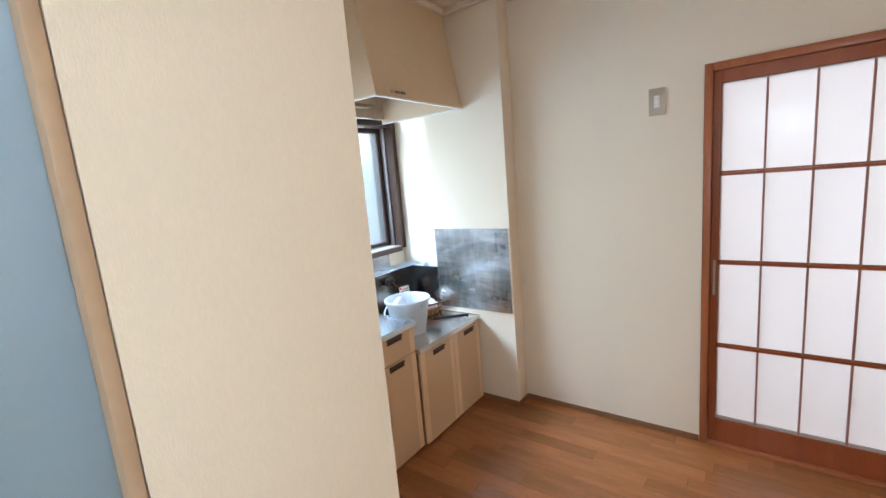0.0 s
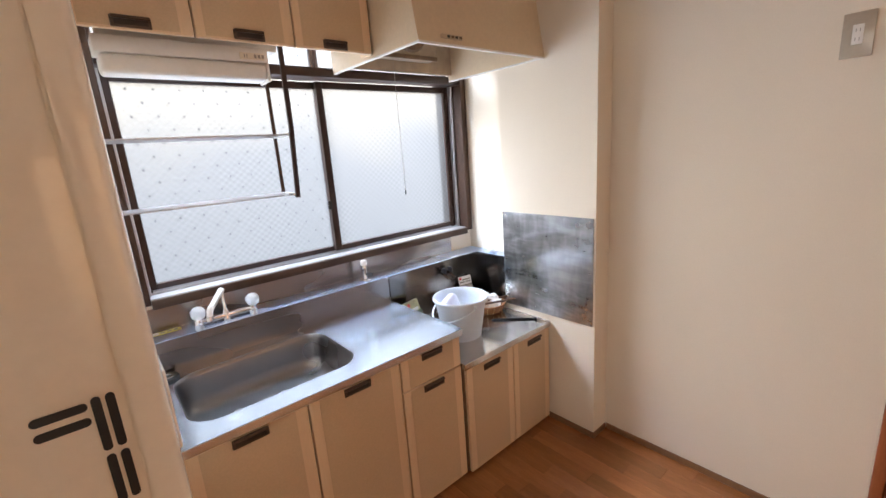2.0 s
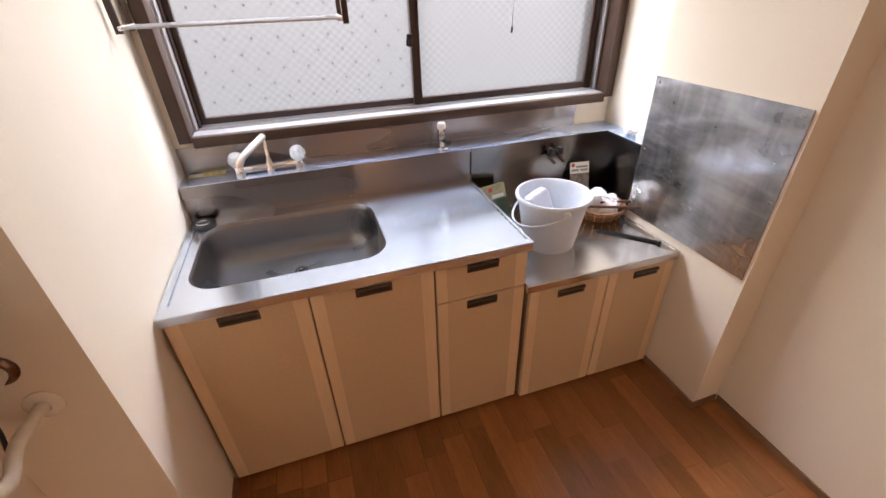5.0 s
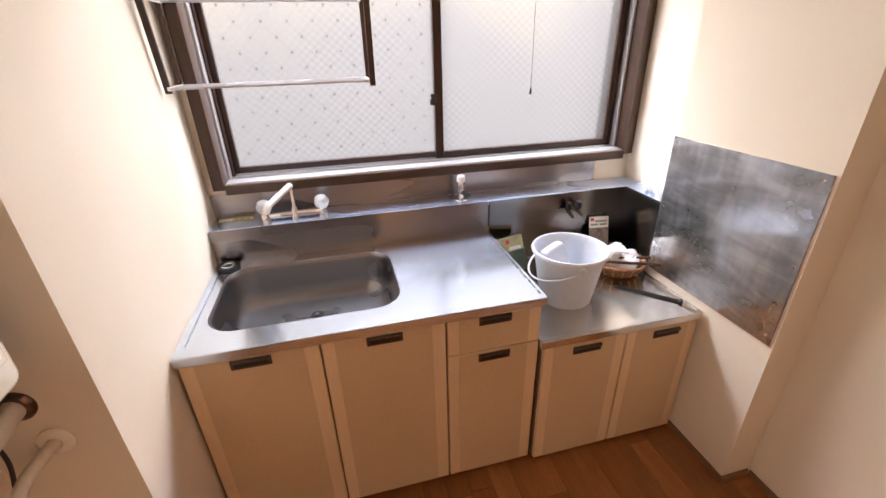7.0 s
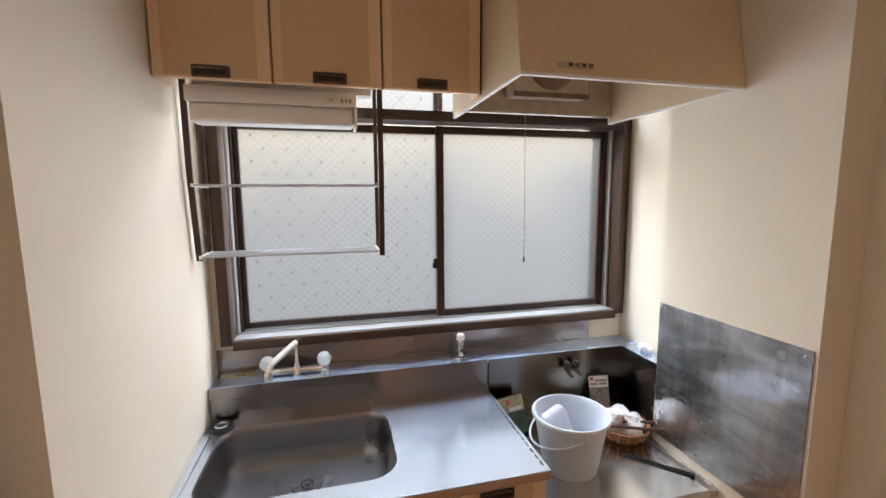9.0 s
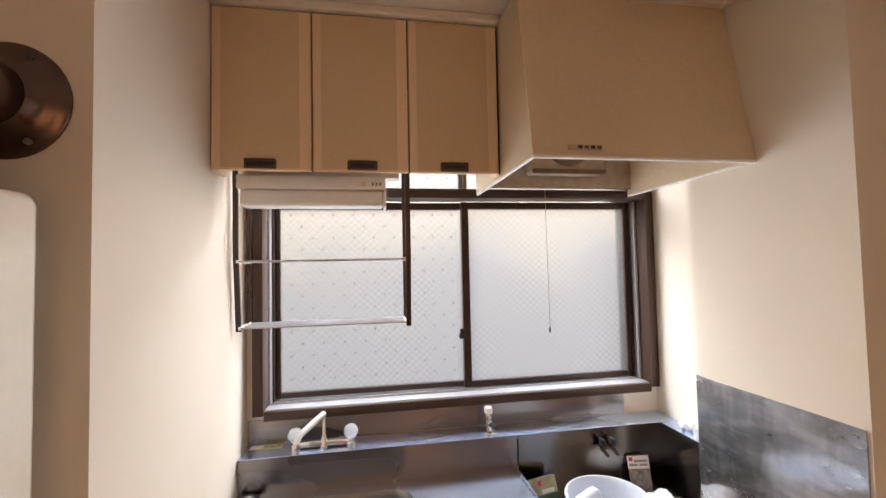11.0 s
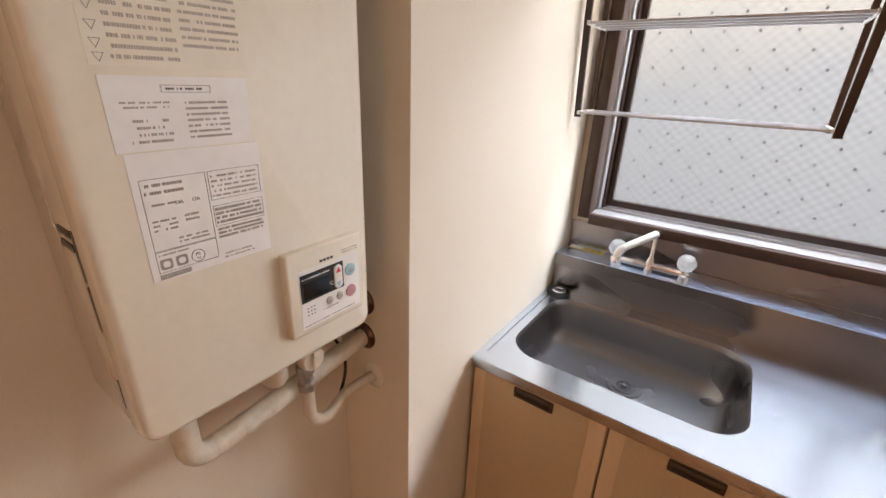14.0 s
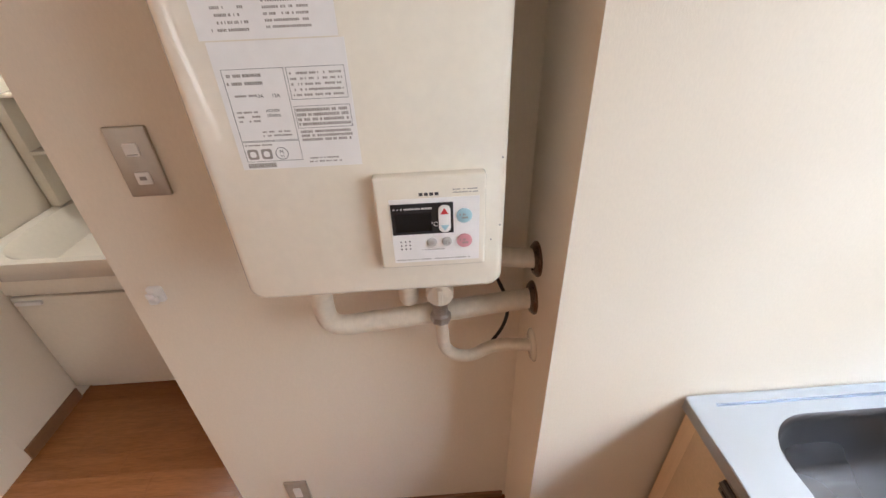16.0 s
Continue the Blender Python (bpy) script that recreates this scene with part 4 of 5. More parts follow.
part("riser", lathe(bmesh.new(), [(0.020, 0.0), (0.018, 0.03), (0.013, 0.036), (0.012, 0.044), (0.0075, 0.050), (0.0075, 0.128), (0.0105, 0.130), (0.0105, 0.146), (0.006, 0.150)], Matrix.Translation((0.335, 0.672, LEDGE)), 20), CHROME, tp, smooth=True)
part("spout", tube(bmesh.new(), bend([(0.335, 0.672, LEDGE + 0.138), (0.250, 0.532, LEDGE + 0.100), (0.244, 0.522, LEDGE + 0.066)], 0.016), 0.0130, 16), SATINCHROME, tp, "swivel spout turned to the side", smooth=True)
part("nozzle", lathe(bmesh.new(), [(0.0128, 0.0), (0.0145, 0.002), (0.0145, 0.018), (0.0128, 0.021)], Matrix.Translation((0.2435, 0.521, LEDGE + 0.058)), 18), CHROME, tp, smooth=True)
tp2 = thing("bib_tap", (1.066, 0.668, LEDGE), "small chrome tap with a white knob on the ledge", "tap")
part("base_flange", lathe(bmesh.new(), [(0.032, 0), (0.030, 0.004), (0.014, 0.008), (0.012, 0.035), (0.017, 0.038), (0.017, 0.055), (0.010, 0.060), (0.0, 0.060)], Matrix.Translation((1.066, 0.668, LEDGE)), 24), CHROME, tp2, smooth=True)
part("outlet", rod(bmesh.new(), (1.066, 0.664, LEDGE + 0.036), (1.088, 0.625, LEDGE + 0.030), 0.009, 0.010, 14), RUBBER, tp2, "dark hose outlet", smooth=True)
part("knob", lathe(bmesh.new(), [(0.010, 0.058), (0.017, 0.062), (0.018, 0.098), (0.014, 0.106), (0.0, 0.107)], Matrix.Translation((1.066, 0.668, LEDGE)), 14), CHROME, tp2, smooth=True)
part("knob_cap", lathe(bmesh.new(), [(0.0185, 0.086), (0.0185, 0.106), (0.015, 0.112), (0.0, 0.113)], Matrix.Translation((1.066, 0.668, LEDGE)), 14), WHITEPLASTIC, tp2, smooth=True)
st = thing("caution_sticker", (0.09, 0.72, LEDGE), "small yellow and white sticker on the steel ledge", "sticker")
part("sticker_sheet", boxed(0.022, 0.158, 0.700, 0.738, LEDGE, LEDGE + 0.001), YELLOW, st)
part("white_field", boxed(0.026, 0.075, 0.704, 0.734, LEDGE + 0.001, LEDGE + 0.0014), PAPER, st)
for i in range(3):
    part("print_bar", boxed(0.082 + i * 0.024, 0.098 + i * 0.024, 0.712, 0.728, LEDGE + 0.001, LEDGE + 0.0014), GREYINK, st)

# ---- gas cock ----
gc = thing("gas_cock", (1.60, SPLASH, 0.88), "metal gas cock with black levers on the splashback", "gas cock")
part("cock_body", rod(bmesh.new(), (1.57, 0.585, 0.868), (1.63, 0.585, 0.868), 0.013), FLUE, gc, smooth=True)
for x in (1.572, 1.622):
    part("lever", boxed(x - 0.008, x + 0.008, 0.556, 0.592, 0.872, 0.905, 0.005), BLACK, gc, smooth=True)
    part("nozzle", rod(bmesh.new(), (x, 0.580, 0.862), (x + 0.012, 0.545, 0.838), 0.009, 0.007), FLUE, gc, smooth=True)
part("wall_plate", lathe(bmesh.new(), [(0.024, 0), (0.022, 0.006), (0.012, 0.022), (0.0, 0.022)], Matrix.Translation((1.60, SPLASH, 0.868)) @ pose(0, 0, 0, 90, 0, 0), 20), FLUE, gc, smooth=True)

# ---- bucket and what is in it ----
BC = Vector((1.392, 0.238, GASTOP))
bk = thing("bucket", BC, "white plastic bucket with its handle folded down", "bucket")
prof = [(0.0, 0.004), (0.098, 0.004), (0.102, 0.0), (0.105, 0.004), (0.1385, 0.205), (0.141, 0.212), (0.150, 0.214), (0.152, 0.222), (0.149, 0.229), (0.142, 0.229), (0.137, 0.222), (0.133, 0.20), (0.104, 0.02), (0.0, 0.012)]
part("pail", lathe(bmesh.new(), prof, Matrix.Translation(BC), 48), BUCKET, bk, smooth=True)
ang = radians(80)
hpts = []
for i in range(21):
    a = math.pi * i / 20
    hpts.append(BC + Vector((0.157 * math.cos(ang + a + math.pi * 0.0), 0.157 * math.sin(ang + a), 0.197 - 0.075 * math.sin(a))))
part("bail_handle", tube(bmesh.new(), hpts, 0.0042, 10), BUCKET, bk, "folded plastic bail handle", smooth=True)
for k in (0, 1):
    a = ang + math.pi * k
    c = BC + Vector((0.147 * math.cos(a), 0.147 * math.sin(a), 0.2))
    part("handle_lug", lathe(bmesh.new(), [(0.013, -0.004), (0.013, 0.010), (0.008, 0.014), (0.0, 0.014)], Matrix.Translation(c) @ pose(0, 0, 0, 0, 90, math.degrees(a)), 14), BUCKET, bk, smooth=True)
bt = thing("spray_bottle", BC + Vector((-0.03, 0.03, 0.012)), "white plastic bottle lying in the bucket", "bottle")
m = Matrix.Translation(BC + Vector((0.0, 0.01, 0.02))) @ pose(0, 0, 0, -8, -17, 15)
loops = [[m @ Vector((x, y, z)) for x, y in round_rect(0, 0, hx, hy, min(hx, hy) * 0.6, 5)] for hx, hy, z in ((0.046, 0.022, 0.0), (0.052, 0.027, 0.008), (0.055, 0.028, 0.1), (0.052, 0.026, 0.205), (0.046, 0.020, 0.22), (0.03, 0.012, 0.226))]
part("bottle_body", loft(bmesh.new(), loops), BOTTLE, bt, smooth=True)
bc = thing("bottle_cap", BC + Vector((0.075, -0.04, 0.13)), "small blue plastic cap in the bucket", "cap")
part("cap", boxed(BC.x + 0.062, BC.x + 0.095, BC.y - 0.050, BC.y - 0.025, GASTOP + 0.108, GASTOP + 0.13, 0.004), BLUECAP, bc, smooth=True)
sp = thing("cleaning_cloth", BC + Vector((0.06, -0.04, 0.02)), "crumpled pale cloth in the bucket", "cloth")
bm = bmesh.new()
bmesh.ops.create_icosphere(bm, subdivisions=3, radius=0.055, matrix=Matrix.Translation(BC + Vector((0.045, -0.03, 0.06))))
for v in bm.verts:
    v.co += noise.noise_vector(v.co * 28) * 0.018
    v.co.z = max(v.co.z, GASTOP + 0.016)
part("cloth_folds", bm, CRUMPLE, sp, smooth=True)

# ---- wicker basket with plastic bags ----
KC = Vector((1.735, 0.372, GASTOP))
ba = thing("wicker_basket", KC, "shallow brown wicker basket on the hob shelf", "basket")
part("weave", lathe(bmesh.new(), [(0.0, 0.001), (0.078, 0.001), (0.092, 0.012), (0.112, 0.052), (0.116, 0.056), (0.116, 0.062), (0.108, 0.060), (0.088, 0.018), (0.0, 0.010)], Matrix.Translation(KC), 48), WICKER, ba, smooth=True)
for z, r in ((0.058, 0.115), (0.040, 0.1085), (0.024, 0.1005)):
    part("rim_strand" if z > 0.05 else "strand", tube(bmesh.new(), [KC + Vector((r * math.cos(a), r * math.sin(a), z + 0.002 * math.sin(a * 20))) for a in (2 * math.pi * i / 80 for i in range(81))], 0.005 if z > 0.05 else 0.0032, 8), WICKER, ba, smooth=True)
for i in range(16):
    a = 2 * math.pi * i / 16
    p0 = KC + Vector((0.093 * math.cos(a), 0.093 * math.sin(a), 0.010))
    p1 = KC + Vector((0.1165 * math.cos(a), 0.1165 * math.sin(a), 0.060))
    part("stake", rod(bmesh.new(), p0, p1, 0.0032, seg=6), material("pale_cane", (0.66, 0.48, 0.26), 0.5) if i == 0 else bpy.data.materials["pale_cane"], ba)
for nm, c, r, seed, mt in (("plastic_bag", (-0.035, 0.02, 0.055), 0.062, 3, CRUMPLE), ("plastic_bag", (0.035, -0.015, 0.05), 0.055, 9, CRUMPLE), ("plastic_bag", (0.03, 0.05, 0.055), 0.05, 15, CRUMPLE)):
    bg = thing(nm, KC + Vector(c), "crumpled white plastic bag in the wicker basket", "plastic bag", "bags in the basket")
    bm = bmesh.new()
    bmesh.ops.create_icosphere(bm, subdivisions=4, radius=r, matrix=Matrix.Translation(KC + Vector(c)))
    for v in bm.verts:
        v.co += noise.noise_vector(v.co * 24 + Vector((seed, 0, 0))) * 0.022 + noise.noise_vector(v.co * 70) * 0.007
        v.co.z = max(v.co.z, GASTOP + 0.013)
    part("bag", bm, mt, bg)

# ---- tongs and tools on the shelf ----
tg = thing("wooden_tongs", (1.77, 0.33, 0.69), "pair of dark brown sticks with metal tips across the basket", "tongs")
for p0, p1 in (((1.60, 0.385, 0.700), (1.868, 0.300, 0.702)), ((1.61, 0.350, 0.699), (1.872, 0.235, 0.697))):
    part("stick", rod(bmesh.new(), p0, p1, 0.0062, 0.0068, 12), STICK, tg, smooth=True)
    d = (Vector(p1) - Vector(p0)).normalized()
    part("metal_tip", rod(bmesh.new(), Vector(p1) - d * 0.018, Vector(p1) + d * 0.002, 0.0082, 0.0082, 12), BRASS, tg, smooth=True)
kn = thing("black_tongs", (1.75, 0.13, GASTOP), "black folded tongs lying on the steel shelf", "tongs")
part("arm", bx(bmesh.new(), -0.15, 0.09, -0.0085, -0.0045, 0.001, 0.0075, 0.001, 1), BLACK, kn)
part("arm", bx(bmesh.new(), -0.15, 0.09, 0.0045, 0.0085, 0.001, 0.0075, 0.001, 1), BLACK, kn)
part("hinge_cap", bx(bmesh.new(), 0.088, 0.104, -0.012, 0.013, 0.0, 0.013, 0.003), BLACK, kn, smooth=True)
part("rest", bx(bmesh.new(), -0.16, -0.09, -0.009, 0.009, 0.0, 0.004, 0.001, 1), BLACK, kn)
kn.matrix_basis = kn.matrix_basis @ pose(0, 0, 0, 0, 0, -46)
for c in kn.children:
    c.matrix_parent_inverse = Matrix.Identity(4)

# ---- packs behind the bucket ----
pk = thing("carded_pack", (1.775, 0.57, GASTOP), "small hang-tag pack with a printed header leaning on the steel", "packaging")
m = Matrix.Translation((1.748, 0.545, GASTOP)) @ pose(0, 0, 0, -14, 0, -8)


def flat(bm, m, x0, x1, z0, z1, y0, y1):
    vs = [bm.verts.new(m @ Vector((x, y, z))) for x in (x0, x1) for y in (y0, y1) for z in (z0, z1)]
    for q in ((0, 1, 3, 2), (4, 6, 7, 5), (0, 4, 5, 1), (2, 3, 7, 6), (0, 2, 6, 4), (1, 5, 7, 3)):
        bm.faces.new([vs[i] for i in q])
    return bm


part("header_card", flat(bmesh.new(), m, -0.05, 0.05, 0.135, 0.190, -0.001, 0.001), PAPER, pk)
part("red_mark", flat(bmesh.new(), m, -0.042, -0.026, 0.168, 0.184, -0.0016, -0.001), RED, pk)
for i, (a, b, z) in enumerate(((-0.042, -0.004, 0.146), (0.004, 0.042, 0.146), (-0.02, 0.042, 0.162))):
    part("print_bar", flat(bmesh.new(), m, a, b, z, z + 0.010, -0.0016, -0.001), GREYINK, pk)
part("pouch", flat(bmesh.new(), m, -0.048, 0.048, 0.002, 0.1345, -0.006, 0.004), material("grey_pouch", (0.24, 0.20, 0.17), 0.3, coarse=0.3, fine=0.2, coarse_scale=30), pk, "clear pouch with grey contents")
gp = thing("sponge_pack", (1.27, 0.50, GASTOP), "yellow and green soft pack of scouring sponges", "packaging")
m = Matrix.Translation((1.275, 0.50, GASTOP)) @ pose(0, 0, 0, -20, 0, 14)
part("pack_body", flat(bmesh.new(), m, -0.07, 0.06, 0.003, 0.10, -0.03, 0.02), GREENPACK, gp)
part("pack_head", flat(bmesh.new(), m, -0.07, 0.06, 0.1005, 0.165, -0.022, 0.006), YELLOWPACK, gp)
part("red_mark", flat(bmesh.new(), m, -0.035, -0.015, 0.135, 0.155, -0.0228, -0.022), RED, gp)
part("white_mark", flat(bmesh.new(), m, -0.02, 0.045, 0.104, 0.120, -0.0226, -0.022), PAPER, gp)
bp_ = thing("blue_pack", (1.245, 0.38, GASTOP), "flat pale blue soft pack beside the bucket", "packaging")
part("pack", bx(bmesh.new(), 1.20, 1.262, 0.33, 0.42, GASTOP, GASTOP + 0.075, 0.012, 3), material("pale_blue_film", (0.22, 0.42, 0.62), 0.3, coarse=0.2, fine=0.1, coarse_scale=20), bp_, smooth=True)
so = thing("crumpled_tissue", (1.945, 0.50, LEDGE), "small crumpled white tissue on the steel ledge", "tissue")
bm = bmesh.new()
bmesh.ops.create_icosphere(bm, subdivisions=3, radius=0.026, matrix=Matrix.Translation((1.945, 0.50, LEDGE + 0.02)) @ Matrix.Diagonal((1, 1.5, 0.8, 1)))
for v in bm.verts:
    v.co += noise.noise_vector(v.co * 60) * 0.010
    v.co.z = max(v.co.z, LEDGE + 0.001)
part("tissue", bm, CRUMPLE, so)

# ---- water heater ----
X_F, HY0, HY1, HZ0, HZ1 = -0.026, -0.800, -0.384, 1.090, 1.848
wh = thing("water_heater", (WEST + 0.09, -0.58, HZ0), "cream wall-mounted gas water heater with labels and a control panel", "water heater")
part("back_case", boxed(WEST + 0.002, -0.0595, HY0 + 0.006, HY1 - 0.006, HZ0 + 0.006, HZ1 - 0.004, 0.004), ENAMEL, wh, smooth=True)


def slab_x(x0, x1, y0, y1, z0, z1, r, edge):
    cy, cz, hy, hz = (y0 + y1) / 2, (z0 + z1) / 2, (y1 - y0) / 2, (z1 - z0) / 2
    loops = []
    for x, inset in ((x0, 0), (x1 - edge, 0), (x1 - edge * 0.5, edge * 0.13), (x1 - edge * 0.15, edge * 0.5), (x1, edge)):
        loops.append([(x, y, z) for y, z in round_rect(cy, cz, hy - inset, hz - inset, max(r - inset, 0.002), 6)])
    return loft(bmesh.new(), loops)


part("front_cover", slab_x(-0.062, X_F, HY0, HY1, HZ0, HZ1, 0.026, 0.012), ENAMEL, wh, smooth=True)
part("seam", boxed(-0.066, -0.0615, HY0 + 0.004, HY1 - 0.004, HZ0 + 0.004, HZ1 - 0.002), ENAMEL, wh)
tab = part("fixing_tab", slab_x(-0.082, -0.078, -0.60, -0.40, HZ1 - 0.03, HZ1 + 0.026, 0.02, 0.001), ENAMEL, wh, smooth=True)
part("tab_screw", lathe(bmesh.new(), [(0.006, 0), (0.005, 0.002), (0, 0.003)], Matrix.Translation((-0.078, -0.462, HZ1 + 0.012)) @ pose(0, 0, 0, 0, 90, 0), 12), GREYINK, tab)


def slot(x0, x1, z0, z1):
    r = min(x1 - x0, z1 - z0) / 2
    loop = round_rect((x0 + x1) / 2, (z0 + z1) / 2, (x1 - x0) / 2, (z1 - z0) / 2, r * 0.98, 5)
    part("vent_slot", loft(bmesh.new(), [[(x, HY0 + 0.0065, z) for x, z in loop], [(x, HY0 + 0.0045, z) for x, z in loop]]), BLACK, wh, "black vent slot")


for z in (1.378, 1.360):
    slot(-0.147, -0.099, z - 0.005, z + 0.005)
for x in (-0.0915, -0.0785):
    slot(x - 0.0045, x + 0.0045, 1.318, 1.386)
    slot(x - 0.0045, x + 0.0045, 1.248, 1.312)
for x in (-0.093, -0.0805):
    slot(x - 0.004, x + 0.004, 1.122, 1.170)


# printed matter on the cover
def patch(y0, y1, z0, z1, mt, parent, nm, lift=0.0006, x=X_F):
    return part(nm, boxed(x, x + lift, y0, y1, z0, z1), mt, parent)


def lines(y0, y1, z0, z1, rows, mt, parent, seed, x, dense=0.78, high=0.40):
    """Rows of small bars that stand for print too small to read."""
    rnd = random.Random(seed)
    bm = bmesh.new()
    pitch = (z1 - z0) / rows
    for i in range(rows):
        zc, y = z1 - (i + 0.5) * pitch, y0
        while y < y1 - 0.002:
            w = rnd.uniform(0.0009, 0.0026)
            if rnd.random() < dense:
                bx(bm, x, x + 0.0003, y, min(y + w, y1), zc - pitch * high / 2, zc + pitch * high / 2)
            y += w + 0.0006
    return part("small_print", bm, mt, parent)


def frame_lines(y0, y1, z0, z1, parent, x, w=0.0004):
    bm = bmesh.new()
    bx(bm, x, x + 0.0003, y0, y1, z1 - w, z1)
    bx(bm, x, x + 0.0003, y0, y1, z0, z0 + w)
    bx(bm, x, x + 0.0003, y0, y0 + w, z0 + w, z1 - w)
    bx(bm, x, x + 0.0003, y1 - w, y1, z0 + w, z1 - w)
    return part("ruled_box", bm, INK, parent)


lab = patch(-0.746, -0.586, 1.319, 1.476, PAPER, wh, "rating_label")
lx = X_F + 0.0006
frame_lines(-0.738, -0.664, 1.358, 1.446, lab, lx)
frame_lines(-0.738, -0.664, 1.330, 1.357, lab, lx)
frame_lines(-0.661, -0.591, 1.408, 1.446, lab, lx)
frame_lines(-0.661, -0.591, 1.372, 1.400, lab, lx)
lines(-0.735, -0.690, 1.425, 1.443, 2, GREYINK, lab, 1, lx)
lines(-0.733, -0.700, 1.412, 1.418, 1, GREYINK, lab, 2, lx)
lines(-0.733, -0.705, 1.381, 1.398, 3, GREYINK, lab, 3, lx)
lines(-0.708, -0.670, 1.362, 1.372, 2, GREYINK, lab, 4, lx)
lines(-0.658, -0.594, 1.410, 1.442, 5, GREYINK, lab, 5, lx)
lines(-0.659, -0.593, 1.374, 1.398, 4, GREYINK, lab, 6, lx, 0.9, 0.6)
lines(-0.659, -0.593, 1.354, 1.370, 3, GREYINK, lab, 7, lx, 0.9, 0.6)
lines(-0.656, -0.612, 1.324, 1.334, 2, GREYINK, lab, 8, lx)
lines(-0.735, -0.695, 1.350, 1.355, 1, GREYINK, lab, 9, lx)
lines(-0.738, -0.700, 1.321, 1.328, 1, GREYINK, lab, 10, lx, 1.0, 0.9)
UPX = Matrix(((0, 0, 1, 0), (1, 0, 0, 0), (0, 1, 0, 0), (0, 0, 0, 1)))


def on_x(x, y, z):
    return Matrix.Translation((x, y, z)) @ UPX


for body, size, y, z in (("13A", 0.006, -0.700, 1.414), ("12A", 0.006, -0.680, 1.414), ("AC100V", 0.005, -0.688, 1.396), ("50/60Hz", 0.005, -0.688, 1.390)):
    text("lettering", body, size, on_x(lx, y, z), INK, lab)
for y, nm in ((-0.728, "square"), (-0.710, "square"), (-0.690, "ring")):
    if nm == "square":
        b = part("mark", slab_x(lx, lx + 0.0003, y - 0.007, y + 0.007, 1.333, 1.347, 0.003, 0.0001), GREYINK, lab)
        part("mark_inner", slab_x(lx + 0.0003, lx + 0.0005, y - 0.004, y + 0.004, 1.336, 1.344, 0.003, 0.0001), PAPER, b)
    else:
        b = part("mark", lathe(bmesh.new(), [(0.0085, 0), (0.0085, 0.0003), (0.0078, 0.0003), (0.0078, 0)], Matrix.Translation((lx, y, 1.340)) @ pose(0, 0, 0, 0, 90, 0), 24, True), INK, lab)
        text("lettering", "PS", 0.006, on_x(lx, y, 1.342), INK, b)
        text("lettering", "TG", 0.004, on_x(lx, y, 1.336), INK, b)
lab2 = patch(-0.752, -0.592, 1.4775, 1.557, PAPER, wh, "service_label")
frame_lines(-0.695, -0.640, 1.540, 1.548, lab2, lx)
lines(-0.690, -0.645, 1.541, 1.547, 1, INK, lab2, 11, lx)
lines(-0.738, -0.688, 1.522, 1.532, 2, GREYINK, lab2, 12, lx, 0.7)
lines(-0.734, -0.690, 1.484, 1.514, 4, GREYINK, lab2, 13, lx, 0.6)
lines(-0.672, -0.620, 1.486, 1.532, 7, GREYINK, lab2, 14, lx, 0.85)
lab3 = patch(-0.756, -0.588, 1.566, 1.694, PALEPRINT, wh, "caution_label", 0.0003)
lines(-0.735, -0.668, 1.570, 1.688, 12, FAINTINK, lab3, 15, X_F + 0.0003, 0.85)
lines(-0.662, -0.594, 1.586, 1.680, 11, FAINTINK, lab3, 16, X_F + 0.0003, 0.85)
for z in (1.682, 1.664, 1.640, 1.622, 1.604, 1.588, 1.575):
    part("caution_ring", lathe(bmesh.new(), [(0.0062, 0), (0.0062, 0.0003), (0.0050, 0.0003), (0.0050, 0)], Matrix.Translation((X_F + 0.0003, -0.746, z)) @ pose(0, 0, 0, 0, 90, 0), 18 if z > 1.63 else 3, True), GREYINK, lab3)
patch(-0.760, -0.735, 1.711, 1.732, RED, wh, "maker_mark_block", 0.0004)
for i in range(6):
    patch(-0.729 + i * 0.0112, -0.729 + i * 0.0112 + 0.0080, 1.713, 1.728, INK, wh, "maker_mark_bar", 0.0004)
for y, z in ((-0.392, 1.318), (-0.392, 1.21), (-0.405, 1.185)):
    part("cover_screw", lathe(bmesh.new(), [(0.0014, 0), (0.0013, 0.0008), (0.0, 0.001)], Matrix.Translation((X_F, y, z)) @ pose(0, 0, 0, 0, 90, 0), 10), GREYINK, wh)

# control panel
RX, RY0, RY1, RZ0, RZ1 = -0.010, -0.576, -0.416, 1.151, 1.303
rm = part("control_panel", slab_x(X_F, RX, RY0, RY1, RZ0, RZ1, 0.005, 0.004), ENAMEL, wh, "pale control panel", smooth=True)


def ry(u):
    return RY0 + u * (RY1 - RY0)


def rz(v):
    return RZ1 - v * (RZ1 - RZ0)


patch(ry(0.13), ry(0.94), rz(0.93), rz(0.22), PAPER, rm, "face_sheet", 0.0004, RX)
disp = patch(ry(0.14), ry(0.70), rz(0.60), rz(0.27), BLACK, rm, "display", 0.0014, RX)
patch(ry(0.17), ry(0.50), rz(0.57), rz(0.37), material("display_glass", (0.004, 0.004, 0.005), 0.12), disp, "display_window", 0.0004, RX + 0.0014)
lines(ry(0.16), ry(0.52), rz(0.345), rz(0.30), 1, PAPER, disp, 20, RX + 0.0014, 0.7)
text("lettering", "\u2103", 0.010, on_x(RX + 0.0014, ry(0.525), rz(0.50)), PAPER, disp)
rk = part("rocker", slab_x(RX + 0.0004, RX + 0.004, ry(0.565), ry(0.675), rz(0.585), rz(0.295), 0.008, 0.001), WHITEPLASTIC, rm, "white up and down key", smooth=True)
